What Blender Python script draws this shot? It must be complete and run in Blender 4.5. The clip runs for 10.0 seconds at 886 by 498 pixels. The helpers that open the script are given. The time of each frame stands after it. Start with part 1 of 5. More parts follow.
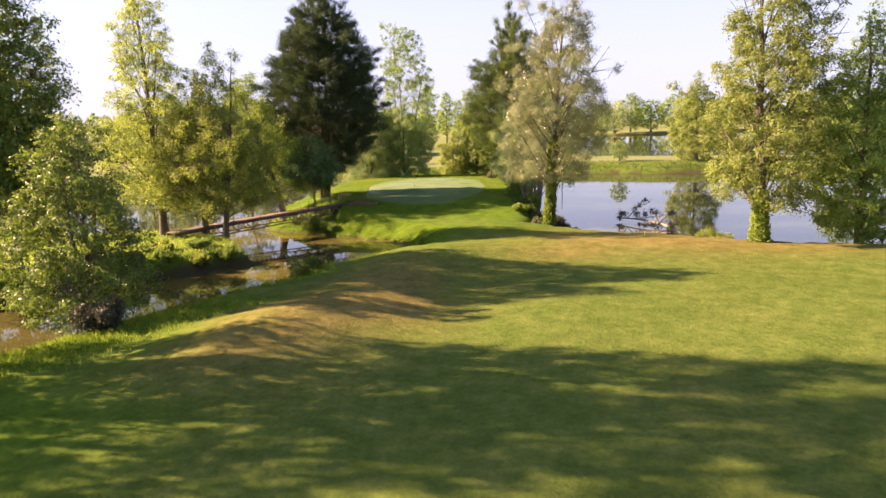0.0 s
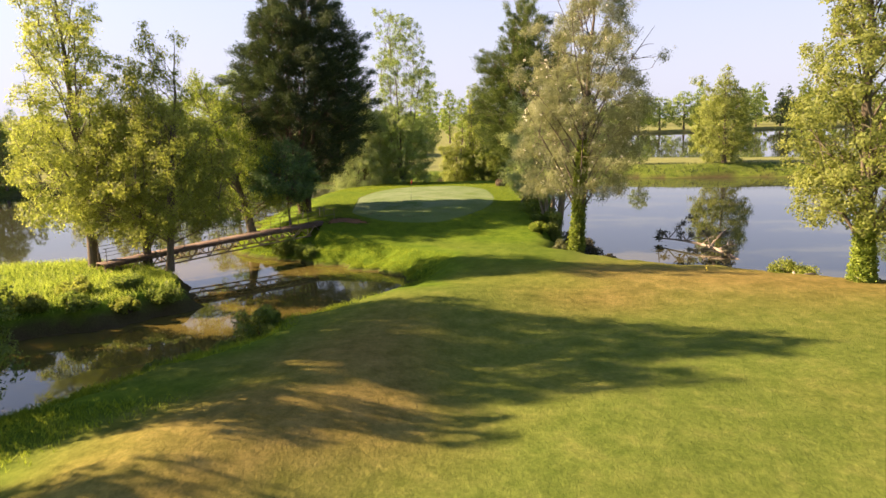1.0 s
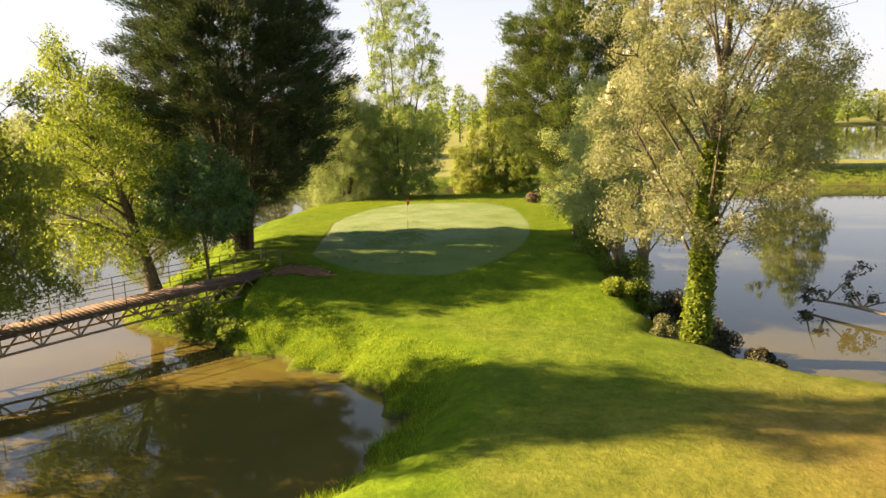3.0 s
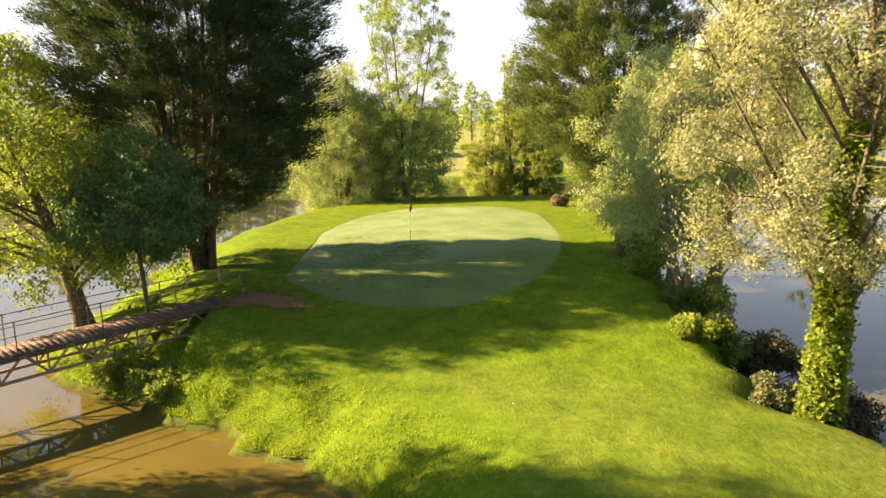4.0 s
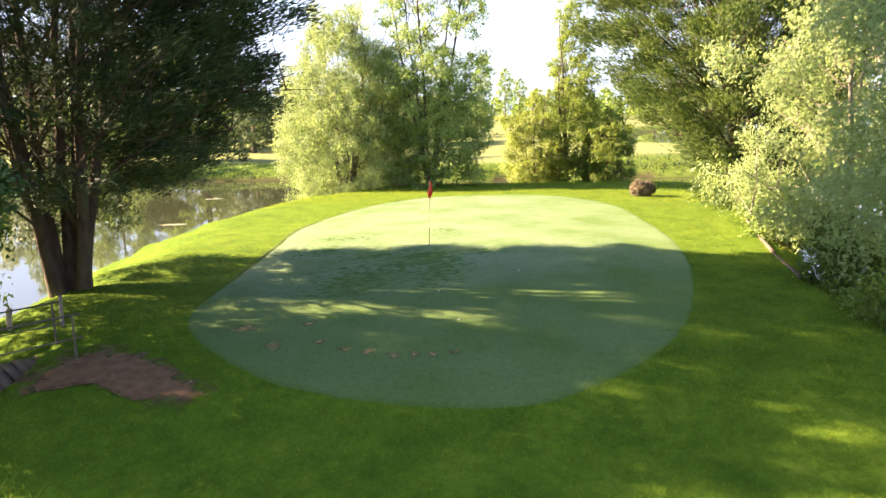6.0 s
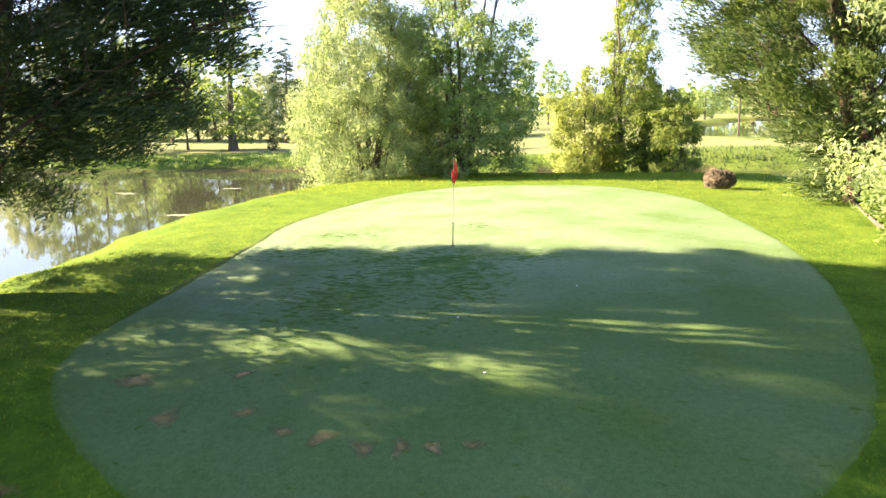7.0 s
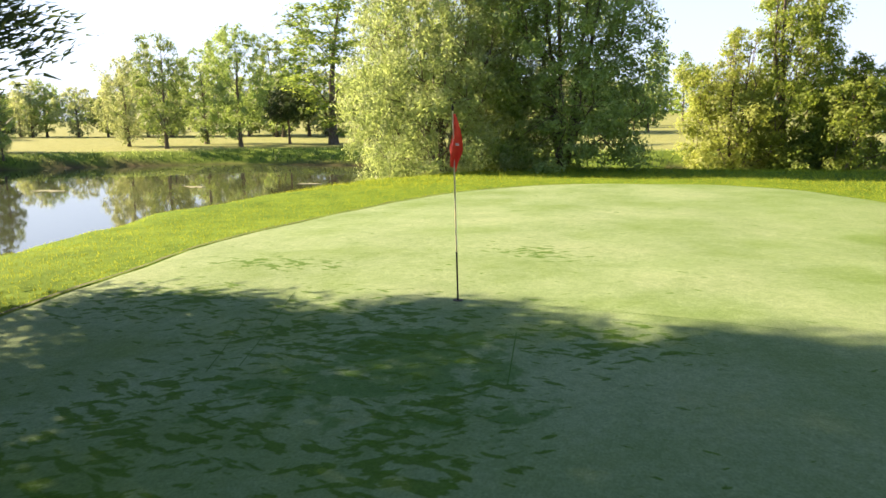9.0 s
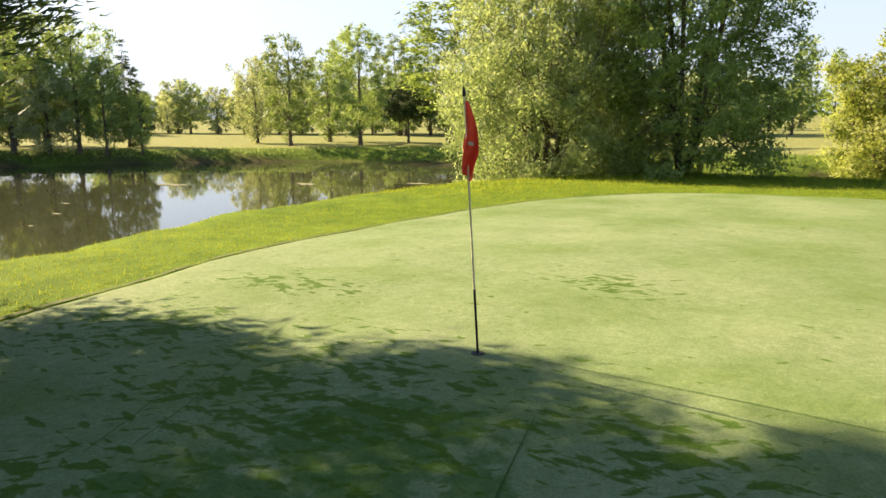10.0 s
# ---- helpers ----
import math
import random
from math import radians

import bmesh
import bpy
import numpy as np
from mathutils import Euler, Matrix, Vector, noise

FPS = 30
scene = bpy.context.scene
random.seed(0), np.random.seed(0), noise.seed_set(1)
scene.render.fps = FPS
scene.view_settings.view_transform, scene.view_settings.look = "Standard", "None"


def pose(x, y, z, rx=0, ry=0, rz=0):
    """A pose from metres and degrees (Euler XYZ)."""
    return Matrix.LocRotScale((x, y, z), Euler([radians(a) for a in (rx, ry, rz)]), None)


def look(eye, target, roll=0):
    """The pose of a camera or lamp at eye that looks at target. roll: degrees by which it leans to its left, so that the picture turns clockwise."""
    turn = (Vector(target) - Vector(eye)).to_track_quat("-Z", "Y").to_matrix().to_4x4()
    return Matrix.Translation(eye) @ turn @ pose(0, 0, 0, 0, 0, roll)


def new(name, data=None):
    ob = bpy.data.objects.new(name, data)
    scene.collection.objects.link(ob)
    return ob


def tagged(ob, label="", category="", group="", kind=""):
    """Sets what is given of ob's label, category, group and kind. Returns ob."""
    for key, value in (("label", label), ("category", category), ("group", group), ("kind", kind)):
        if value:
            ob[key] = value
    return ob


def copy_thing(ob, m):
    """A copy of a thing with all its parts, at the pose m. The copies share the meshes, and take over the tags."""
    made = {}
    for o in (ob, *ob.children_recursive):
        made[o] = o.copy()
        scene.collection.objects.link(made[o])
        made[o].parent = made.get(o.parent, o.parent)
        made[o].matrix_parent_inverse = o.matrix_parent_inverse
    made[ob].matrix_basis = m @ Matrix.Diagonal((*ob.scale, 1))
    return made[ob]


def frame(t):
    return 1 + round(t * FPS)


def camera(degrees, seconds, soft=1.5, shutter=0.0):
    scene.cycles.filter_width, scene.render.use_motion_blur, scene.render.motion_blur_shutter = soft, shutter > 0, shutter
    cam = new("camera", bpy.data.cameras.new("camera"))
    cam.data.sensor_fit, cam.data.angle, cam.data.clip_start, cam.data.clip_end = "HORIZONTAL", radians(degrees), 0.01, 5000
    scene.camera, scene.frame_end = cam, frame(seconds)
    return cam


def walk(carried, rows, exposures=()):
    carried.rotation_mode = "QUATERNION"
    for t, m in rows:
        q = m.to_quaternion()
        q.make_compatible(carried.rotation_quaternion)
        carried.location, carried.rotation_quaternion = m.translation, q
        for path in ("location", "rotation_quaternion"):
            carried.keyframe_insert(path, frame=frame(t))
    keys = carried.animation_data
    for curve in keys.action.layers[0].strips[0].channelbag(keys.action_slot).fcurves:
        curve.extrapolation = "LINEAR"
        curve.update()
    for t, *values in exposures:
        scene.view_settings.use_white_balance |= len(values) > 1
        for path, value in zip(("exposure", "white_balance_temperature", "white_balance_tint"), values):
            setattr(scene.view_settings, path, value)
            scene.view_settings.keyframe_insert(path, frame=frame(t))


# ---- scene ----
cam = camera(64.0, 10.0, soft=1.5, shutter=0.15)
PATH = [
    (0, (1.839, 0.036, 9.716), (1.758, 2.004, 9.368), -1.4),
    (0.5, (1.768, 5.669, 9.79), (1.681, 7.636, 9.44), -1.4),
    (1, (1.51, 12.03, 9.902), (1.42, 13.997, 9.55), -1.5),
    (1.5, (1.292, 17.668, 9.922), (1.198, 19.634, 9.57), -1.6),
    (2, (1.065, 23.468, 9.807), (0.965, 25.435, 9.458), -1.5),
    (2.5, (0.733, 28.889, 9.591), (0.627, 30.855, 9.243), -1.5),
    (3, (0.42, 33.838, 9.417), (0.305, 35.803, 9.063), -1.6),
    (4.5, (-0.271, 45.962, 8.316), (-0.433, 47.923, 7.962), -1.9),
    (5, (-0.674, 49.579, 7.812), (-0.846, 51.539, 7.454), -1.9),
    (5.5, (-1.058, 53.011, 7.289), (-1.249, 54.969, 6.927), -1.7),
    (7, (-1.727, 61.777, 5.89), (-2.066, 63.712, 5.513), -1.0),
    (7.5, (-1.855, 64.566, 5.471), (-2.256, 66.489, 5.095), -1.0),
    (8, (-1.844, 67.082, 5.13), (-2.331, 68.985, 4.755), -1.0),
    (8.5, (-1.792, 69.112, 4.936), (-2.368, 70.99, 4.563), -0.9),
    (9, (-1.829, 70.891, 4.84), (-2.502, 72.737, 4.469), -0.9),
    (9.5, (-1.829, 72.199, 4.788), (-2.654, 73.984, 4.42), -0.8),
    (10, (-1.728, 73.224, 4.735), (-2.713, 74.925, 4.369), -0.5),
]
walk(cam, [(t, look(eye, target, roll)) for t, eye, target, roll in PATH],
     [(0, 2.00, 5750, 34), (1.2, 1.80, 5900, 26), (2.5, 1.95, 6350, 19), (3.3, 2.05, 6500, 19), (4.5, 2.42, 6250, 19), (5.5, 2.68, 5750, 24), (7, 2.88, 5100, 24), (8, 2.52, 5250, 20), (9, 2.18, 5400, 18), (10, 1.92, 5650, 16)])

# ---- light ----
SUN_ELEV, SUN_X, SUN_Y = 26.0, -0.995, 0.10
world = bpy.data.worlds.new("world")
scene.world = world
world.use_nodes = True
wn = world.node_tree
sky = wn.nodes.new("ShaderNodeTexSky")
sky.sky_type, sky.sun_disc = "NISHITA", False
sky.sun_elevation, sky.sun_rotation = radians(SUN_ELEV), math.atan2(SUN_X, SUN_Y)
sky.air_density, sky.dust_density, sky.ozone_density = 1.0, 1.0, 1.0
haze = wn.nodes.new("ShaderNodeHueSaturation")
haze.inputs["Saturation"].default_value, haze.inputs["Value"].default_value = 0.85, 1.1
wn.links.new(sky.outputs[0], haze.inputs["Color"])
up = wn.nodes.new("ShaderNodeTexCoord")
split = wn.nodes.new("ShaderNodeSeparateXYZ")
wn.links.new(up.outputs["Generated"], split.inputs[0])
thick = wn.nodes.new("ShaderNodeMapRange")
thick.interpolation_type = "SMOOTHERSTEP"
thick.inputs[1].default_value, thick.inputs[2].default_value, thick.inputs[3].default_value, thick.inputs[4].default_value = -0.1, 0.55, 0.92, 0.0
wn.links.new(split.outputs[2], thick.inputs[0])
veil = wn.nodes.new("ShaderNodeMix")
veil.data_type = "RGBA"
veil.inputs[7].default_value = (4.45, 4.55, 4.45, 1)
wn.links.new(thick.outputs[0], veil.inputs[0])
wn.links.new(haze.outputs[0], veil.inputs[6])
wn.links.new(veil.outputs[2], wn.nodes["Background"].inputs[0])
wn.nodes["Background"].inputs[1].default_value = 0.053
sun = new("sun", bpy.data.lights.new("sun", "SUN"))
sun.data.energy, sun.data.angle, sun.data.color = 6.6, radians(0.6), (1.0, 0.71, 0.37)
sun.matrix_world = look((SUN_X * 100, SUN_Y * 100, 100 * math.tan(radians(SUN_ELEV))), (0, 0, 0))


# ---- materials ----
def material(name, rough=0.8, spec=0.3):
    m = bpy.data.materials.new(name)
    m.use_nodes = True
    b = m.node_tree.nodes["Principled BSDF"]
    b.inputs["Roughness"].default_value = rough
    b.inputs["Specular IOR Level"].default_value = spec
    return m, m.node_tree.nodes, m.node_tree.links, b


def ramp(nodes, links, src, stops):
    r = nodes.new("ShaderNodeValToRGB")
    while len(r.color_ramp.elements) < len(stops):
        r.color_ramp.elements.new(0.5)
    for e, (p, c) in zip(r.color_ramp.elements, stops):
        e.position, e.color = p, (*c, 1)
    links.new(src, r.inputs[0])
    return r.outputs[0]


def noise_tex(nodes, links, scale, detail=4.0, rough=0.55, coords="Object", stretch=None, turn=0):
    tc = nodes.new("ShaderNodeTexCoord")
    n = nodes.new("ShaderNodeTexNoise")
    n.inputs["Scale"].default_value, n.inputs["Detail"].default_value, n.inputs["Roughness"].default_value = scale, detail, rough
    src = tc.outputs[coords]
    if stretch:
        mp = nodes.new("ShaderNodeMapping")
        mp.inputs["Scale"].default_value = stretch
        if turn:
            flat_turn = nodes.new("ShaderNodeMapping")
            flat_turn.inputs["Rotation"].default_value = (0, 0, radians(turn))
            links.new(src, flat_turn.inputs[0])
            src = flat_turn.outputs[0]
        links.new(src, mp.inputs[0])
        src = mp.outputs[0]
    links.new(src, n.inputs["Vector"])
    return n.outputs["Fac"]


def mix(nodes, links, fac, a, b, kind="MIX"):
    m = nodes.new("ShaderNodeMix")
    m.data_type, m.blend_type = "RGBA", kind
    for sock, v in ((m.inputs[0], fac), (m.inputs[6], a), (m.inputs[7], b)):
        if isinstance(v, (int, float)):
            sock.default_value = v
        elif isinstance(v, tuple):
            sock.default_value = (*v, 1)
        else:
            links.new(v, sock)
    return m.outputs[2]


def bump(nodes, links, b, height, strength=0.3, distance=0.02):
    n = nodes.new("ShaderNodeBump")
    n.inputs["Strength"].default_value, n.inputs["Distance"].default_value = strength, distance
    links.new(height, n.inputs["Height"])
    links.new(n.outputs[0], b.inputs["Normal"])


def leaf_material(name, dark, mid, light, lets=0.4, rough=0.55, gloss=0.25):
    m, nodes, links, b = material(name, rough, gloss)
    geo = nodes.new("ShaderNodeNewGeometry")
    info = nodes.new("ShaderNodeObjectInfo")
    col = ramp(nodes, links, geo.outputs["Random Per Island"], [(0.0, dark), (0.5, mid), (1.0, light)])
    big = noise_tex(nodes, links, 0.55, 2.0)
    col = mix(nodes, links, ramp(nodes, links, big, [(0.35, (0, 0, 0)), (0.7, (0.5, 0.5, 0.5))]), col, light)
    hue = nodes.new("ShaderNodeHueSaturation")
    val = nodes.new("ShaderNodeMapRange")
    val.inputs[3].default_value, val.inputs[4].default_value = 0.8, 1.2
    links.new(info.outputs["Random"], val.inputs[0])
    links.new(val.outputs[0], hue.inputs["Value"])
    links.new(col, hue.inputs["Color"])
    links.new(hue.outputs[0], b.inputs["Base Color"])
    tr = nodes.new("ShaderNodeBsdfTranslucent")
    warm = mix(nodes, links, 1.0, hue.outputs[0], (1.0, 1.0, 0.68), "MULTIPLY")
    links.new(warm, tr.inputs["Color"])
    ms = nodes.new("ShaderNodeMixShader")
    ms.inputs[0].default_value = lets
    links.new(b.outputs[0], ms.inputs[1])
    links.new(tr.outputs[0], ms.inputs[2])
    links.new(ms.outputs[0], nodes["Material Output"].inputs[0])
    return m


def bark_material(name, dark, light):
    m, nodes, links, b = material(name, 0.9, 0.2)
    n = noise_tex(nodes, links, 9.0, 6.0, 0.65, stretch=(1, 1, 0.25))
    n2 = noise_tex(nodes, links, 0.9, 2.0)
    c = ramp(nodes, links, n, [(0.3, dark), (0.7, light)])
    c = mix(nodes, links, ramp(nodes, links, n2, [(0.5, (0, 0, 0)), (0.75, (0.6, 0.6, 0.6))]), c, (0.13, 0.14, 0.06))
    links.new(c, b.inputs["Base Color"])
    bump(nodes, links, b, n, 0.7, 0.03)
    return m


BARK = bark_material("bark", (0.05, 0.04, 0.028), (0.17, 0.14, 0.10))
BARK_RED = bark_material("bark_reddish", (0.035, 0.025, 0.017), (0.125, 0.085, 0.053))
BARK_PALE = bark_material("bark_pale", (0.12, 0.10, 0.065), (0.34, 0.30, 0.21))
LEAF_OLIVE = leaf_material("leaf_olive", (0.107, 0.145, 0.027), (0.195, 0.245, 0.043), (0.308, 0.350, 0.071), 0.5)
LEAF_YELLOW = leaf_material("leaf_yellow", (0.157, 0.206, 0.032), (0.259, 0.317, 0.051), (0.384, 0.433, 0.085), 0.62)
LEAF_GREEN = leaf_material("leaf_green", (0.091, 0.148, 0.028), (0.167, 0.242, 0.044), (0.279, 0.355, 0.068), 0.58)
LEAF_DEEP = leaf_material("leaf_deep", (0.053, 0.088, 0.018), (0.108, 0.160, 0.028), (0.226, 0.285, 0.042), 0.45, 0.45)
LEAF_BLUISH = leaf_material("leaf_bluish", (0.036, 0.078, 0.026), (0.07, 0.14, 0.045), (0.15, 0.245, 0.075), 0.45, 0.5)
FLUFF = leaf_material("seed_fluff", (0.62, 0.60, 0.54), (0.72, 0.70, 0.64), (0.8, 0.78, 0.72), 0.5, 0.9)
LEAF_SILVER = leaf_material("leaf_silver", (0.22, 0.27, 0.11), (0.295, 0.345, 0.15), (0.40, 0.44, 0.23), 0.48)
LEAF_TAN = leaf_material("leaf_tan", (0.112, 0.138, 0.047), (0.167, 0.190, 0.075), (0.270, 0.285, 0.156), 0.5)
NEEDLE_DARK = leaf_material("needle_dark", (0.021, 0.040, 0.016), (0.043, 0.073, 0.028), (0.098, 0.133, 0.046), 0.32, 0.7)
NEEDLE_GREEN = leaf_material("needle_green", (0.034, 0.069, 0.018), (0.076, 0.124, 0.030), (0.168, 0.216, 0.050), 0.4, 0.65)
LEAF_PURPLE = leaf_material("leaf_purple", (0.02, 0.022, 0.015), (0.05, 0.05, 0.03), (0.12, 0.12, 0.06), 0.2)
LEAF_FRESH = leaf_material("leaf_fresh", (0.126, 0.19, 0.024), (0.214, 0.295, 0.038), (0.335, 0.41, 0.06), 0.6)
GRASS_LUSH = leaf_material("grass_lush", (0.100, 0.153, 0.010), (0.186, 0.264, 0.017), (0.300, 0.374, 0.034), 0.5, 0.75, 0.05)


GRASS_ROUGH = leaf_material("grass_rough", (0.142, 0.191, 0.013), (0.205, 0.255, 0.018), (0.274, 0.319, 0.029), 0.5, 0.75, 0.05)
LEAF_FAR = leaf_material("leaf_far", (0.112, 0.17, 0.042), (0.186, 0.26, 0.065), (0.288, 0.37, 0.105), 0.5)
LEAF_GOLD = leaf_material("leaf_gold", (0.192, 0.244, 0.033), (0.272, 0.329, 0.050), (0.368, 0.423, 0.083), 0.5)
LEAF_WILLOW = leaf_material("leaf_willow", (0.189, 0.255, 0.086), (0.271, 0.345, 0.126), (0.379, 0.455, 0.204), 0.58)


def ground_material():
    m, nodes, links, b = material("grass_ground", 0.95, 0.03)
    at = nodes.new("ShaderNodeAttribute")
    at.attribute_name = "zone"
    sep = nodes.new("ShaderNodeSeparateColor")
    links.new(at.outputs["Color"], sep.inputs[0])
    fine = noise_tex(nodes, links, 14.0, 6.0, 0.7)
    mid = noise_tex(nodes, links, 1.1, 5.0, 0.6)
    broad = noise_tex(nodes, links, 0.16, 3.0, 0.5)
    mown = ramp(nodes, links, mid, [(0.3, (0.079, 0.115, 0.016)), (0.55, (0.113, 0.148, 0.025)), (0.75, (0.155, 0.176, 0.037))])
    dry = ramp(nodes, links, mid, [(0.3, (0.128, 0.111, 0.026)), (0.6, (0.219, 0.172, 0.048)), (0.8, (0.271, 0.213, 0.070))])
    lush = ramp(nodes, links, mid, [(0.3, (0.066, 0.119, 0.008)), (0.6, (0.110, 0.176, 0.011)), (0.8, (0.159, 0.221, 0.018))])
    mud = ramp(nodes, links, fine, [(0.3, (0.029, 0.023, 0.013)), (0.7, (0.082, 0.061, 0.033))])
    dmask = nodes.new("ShaderNodeMath")
    dmask.operation = "MULTIPLY_ADD"
    links.new(broad, dmask.inputs[0])
    dmask.inputs[1].default_value = 0.7
    dmask.inputs[2].default_value = -0.35
    dm3 = nodes.new("ShaderNodeMath")
    dm3.operation, dm3.use_clamp = "ADD", True
    links.new(dmask.outputs[0], dm3.inputs[0])
    links.new(sep.outputs[0], dm3.inputs[1])
    c = mix(nodes, links, dm3.outputs[0], mown, dry)
    c = mix(nodes, links, sep.outputs[1], c, lush)
    straw = ramp(nodes, links, mid, [(0.3, (0.171, 0.19, 0.060)), (0.7, (0.261, 0.275, 0.110))])
    c = mix(nodes, links, at.outputs["Alpha"], c, straw)
    clump = noise_tex(nodes, links, 4.5, 4.0, 0.65)
    c = mix(nodes, links, 0.6, c, ramp(nodes, links, clump, [(0.3, (0.62, 0.68, 0.6)), (0.7, (1.22, 1.17, 1.15))]), "MULTIPLY")
    speck = ramp(nodes, links, fine, [(0.25, (0.6, 0.6, 0.6)), (0.7, (1.15, 1.15, 1.1))])
    c = mix(nodes, links, 0.8, c, speck, "MULTIPLY")
    c = mix(nodes, links, sep.outputs[2], c, mud)
    links.new(c, b.inputs["Base Color"])
    tuft = noise_tex(nodes, links, 2.6, 5.0, 0.65)
    ad = nodes.new("ShaderNodeMath")
    ad.operation = "MULTIPLY_ADD"
    ad.inputs[1].default_value = 0.3
    links.new(fine, ad.inputs[0])
    links.new(tuft, ad.inputs[2])
    bump(nodes, links, b, ad.outputs[0], 0.55, 0.12)
    return m


def green_material():
    """Dewy putting turf, greener where the dew is gone and in one spot by the hole."""
    m, nodes, links, b = material("putting_turf", 0.95, 0.08)
    fine = noise_tex(nodes, links, 45.0, 5.0, 0.7)
    mid = noise_tex(nodes, links, 0.45, 5.0, 0.6)
    soft = noise_tex(nodes, links, 2.4, 4.0, 0.6)
    c = ramp(nodes, links, mid, [(0.32, (0.119, 0.178, 0.055)), (0.5, (0.164, 0.223, 0.109)), (0.7, (0.202, 0.254, 0.144))])
    c = mix(nodes, links, 0.5, c, ramp(nodes, links, soft, [(0.3, (0.8, 0.86, 0.7)), (0.7, (1.15, 1.12, 1.15))]), "MULTIPLY")
    tc = nodes.new("ShaderNodeTexCoord")
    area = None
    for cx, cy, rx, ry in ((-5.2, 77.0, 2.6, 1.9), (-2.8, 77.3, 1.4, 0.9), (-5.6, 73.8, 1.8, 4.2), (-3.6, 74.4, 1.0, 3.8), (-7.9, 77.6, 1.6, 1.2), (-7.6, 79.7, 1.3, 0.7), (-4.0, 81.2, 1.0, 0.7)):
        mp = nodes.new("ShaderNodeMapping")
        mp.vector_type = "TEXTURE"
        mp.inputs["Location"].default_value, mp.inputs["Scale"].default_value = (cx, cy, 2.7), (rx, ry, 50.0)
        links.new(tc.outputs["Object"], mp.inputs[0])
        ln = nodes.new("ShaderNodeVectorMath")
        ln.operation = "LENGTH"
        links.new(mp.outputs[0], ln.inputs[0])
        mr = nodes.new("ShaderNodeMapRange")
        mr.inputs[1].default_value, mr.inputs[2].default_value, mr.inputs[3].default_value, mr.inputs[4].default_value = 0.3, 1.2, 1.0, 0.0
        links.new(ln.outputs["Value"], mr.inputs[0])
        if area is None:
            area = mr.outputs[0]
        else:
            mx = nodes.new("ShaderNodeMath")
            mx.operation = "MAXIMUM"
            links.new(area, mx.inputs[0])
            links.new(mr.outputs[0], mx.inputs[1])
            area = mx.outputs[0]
    # One ragged spot of deeper green near the hole.
    deep_spot = nodes.new("ShaderNodeMapping")
    deep_spot.vector_type = "TEXTURE"
    deep_spot.inputs["Location"].default_value, deep_spot.inputs["Scale"].default_value = (-4.2, 76.2, 2.7), (1.5, 1.7, 50.0)
    links.new(tc.outputs["Object"], deep_spot.inputs[0])
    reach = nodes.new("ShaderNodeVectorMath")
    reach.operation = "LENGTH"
    links.new(deep_spot.outputs[0], reach.inputs[0])
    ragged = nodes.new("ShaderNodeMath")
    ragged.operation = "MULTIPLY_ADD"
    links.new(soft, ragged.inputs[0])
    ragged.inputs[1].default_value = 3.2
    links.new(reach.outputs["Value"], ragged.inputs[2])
    deep_mask = nodes.new("ShaderNodeMapRange")
    deep_mask.inputs[1].default_value, deep_mask.inputs[2].default_value = 2.0, 4.5
    links.new(ragged.outputs[0], deep_mask.inputs[0])
    c = mix(nodes, links, ramp(nodes, links, deep_mask.outputs[0], [(0.0, (0.6, 0.6, 0.6)), (0.08, (0, 0, 0))]), c, (0.042, 0.114, 0.010))
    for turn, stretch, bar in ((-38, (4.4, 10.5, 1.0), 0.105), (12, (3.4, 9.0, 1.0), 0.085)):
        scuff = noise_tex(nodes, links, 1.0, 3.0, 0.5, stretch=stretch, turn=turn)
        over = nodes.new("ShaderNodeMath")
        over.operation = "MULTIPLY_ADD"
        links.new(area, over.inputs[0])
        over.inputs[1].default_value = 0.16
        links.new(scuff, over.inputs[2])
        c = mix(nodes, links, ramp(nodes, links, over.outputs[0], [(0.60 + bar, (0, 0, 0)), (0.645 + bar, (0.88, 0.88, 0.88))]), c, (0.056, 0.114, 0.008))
    at = nodes.new("ShaderNodeAttribute")
    at.attribute_name = "rim"
    wet = nodes.new("ShaderNodeMath")
    wet.operation, wet.use_clamp = "MULTIPLY_ADD", True
    links.new(soft, wet.inputs[0])
    wet.inputs[1].default_value = 0.5
    shift = nodes.new("ShaderNodeMath")
    shift.operation = "SUBTRACT"
    links.new(at.outputs["Fac"], shift.inputs[0])
    shift.inputs[1].default_value = -0.15
    links.new(shift.outputs[0], wet.inputs[2])
    rim = nodes.new("ShaderNodeMath")
    rim.operation = "MULTIPLY"
    links.new(wet.outputs[0], rim.inputs[0])
    links.new(at.outputs["Fac"], rim.inputs[1])
    c = mix(nodes, links, rim.outputs[0], c, (0.092, 0.150, 0.019))
    speck = ramp(nodes, links, fine, [(0.25, (0.6, 0.63, 0.55)), (0.72, (1.22, 1.19, 1.15))])
    c = mix(nodes, links, 0.9, c, speck, "MULTIPLY")
    tuft = noise_tex(nodes, links, 11.0, 5.0, 0.7)
    c = mix(nodes, links, 0.8, c, ramp(nodes, links, tuft, [(0.3, (0.75, 0.8, 0.66)), (0.7, (1.15, 1.12, 1.15))]), "MULTIPLY")
    links.new(c, b.inputs["Base Color"])
    bump(nodes, links, b, fine, 0.6, 0.012)
    return m


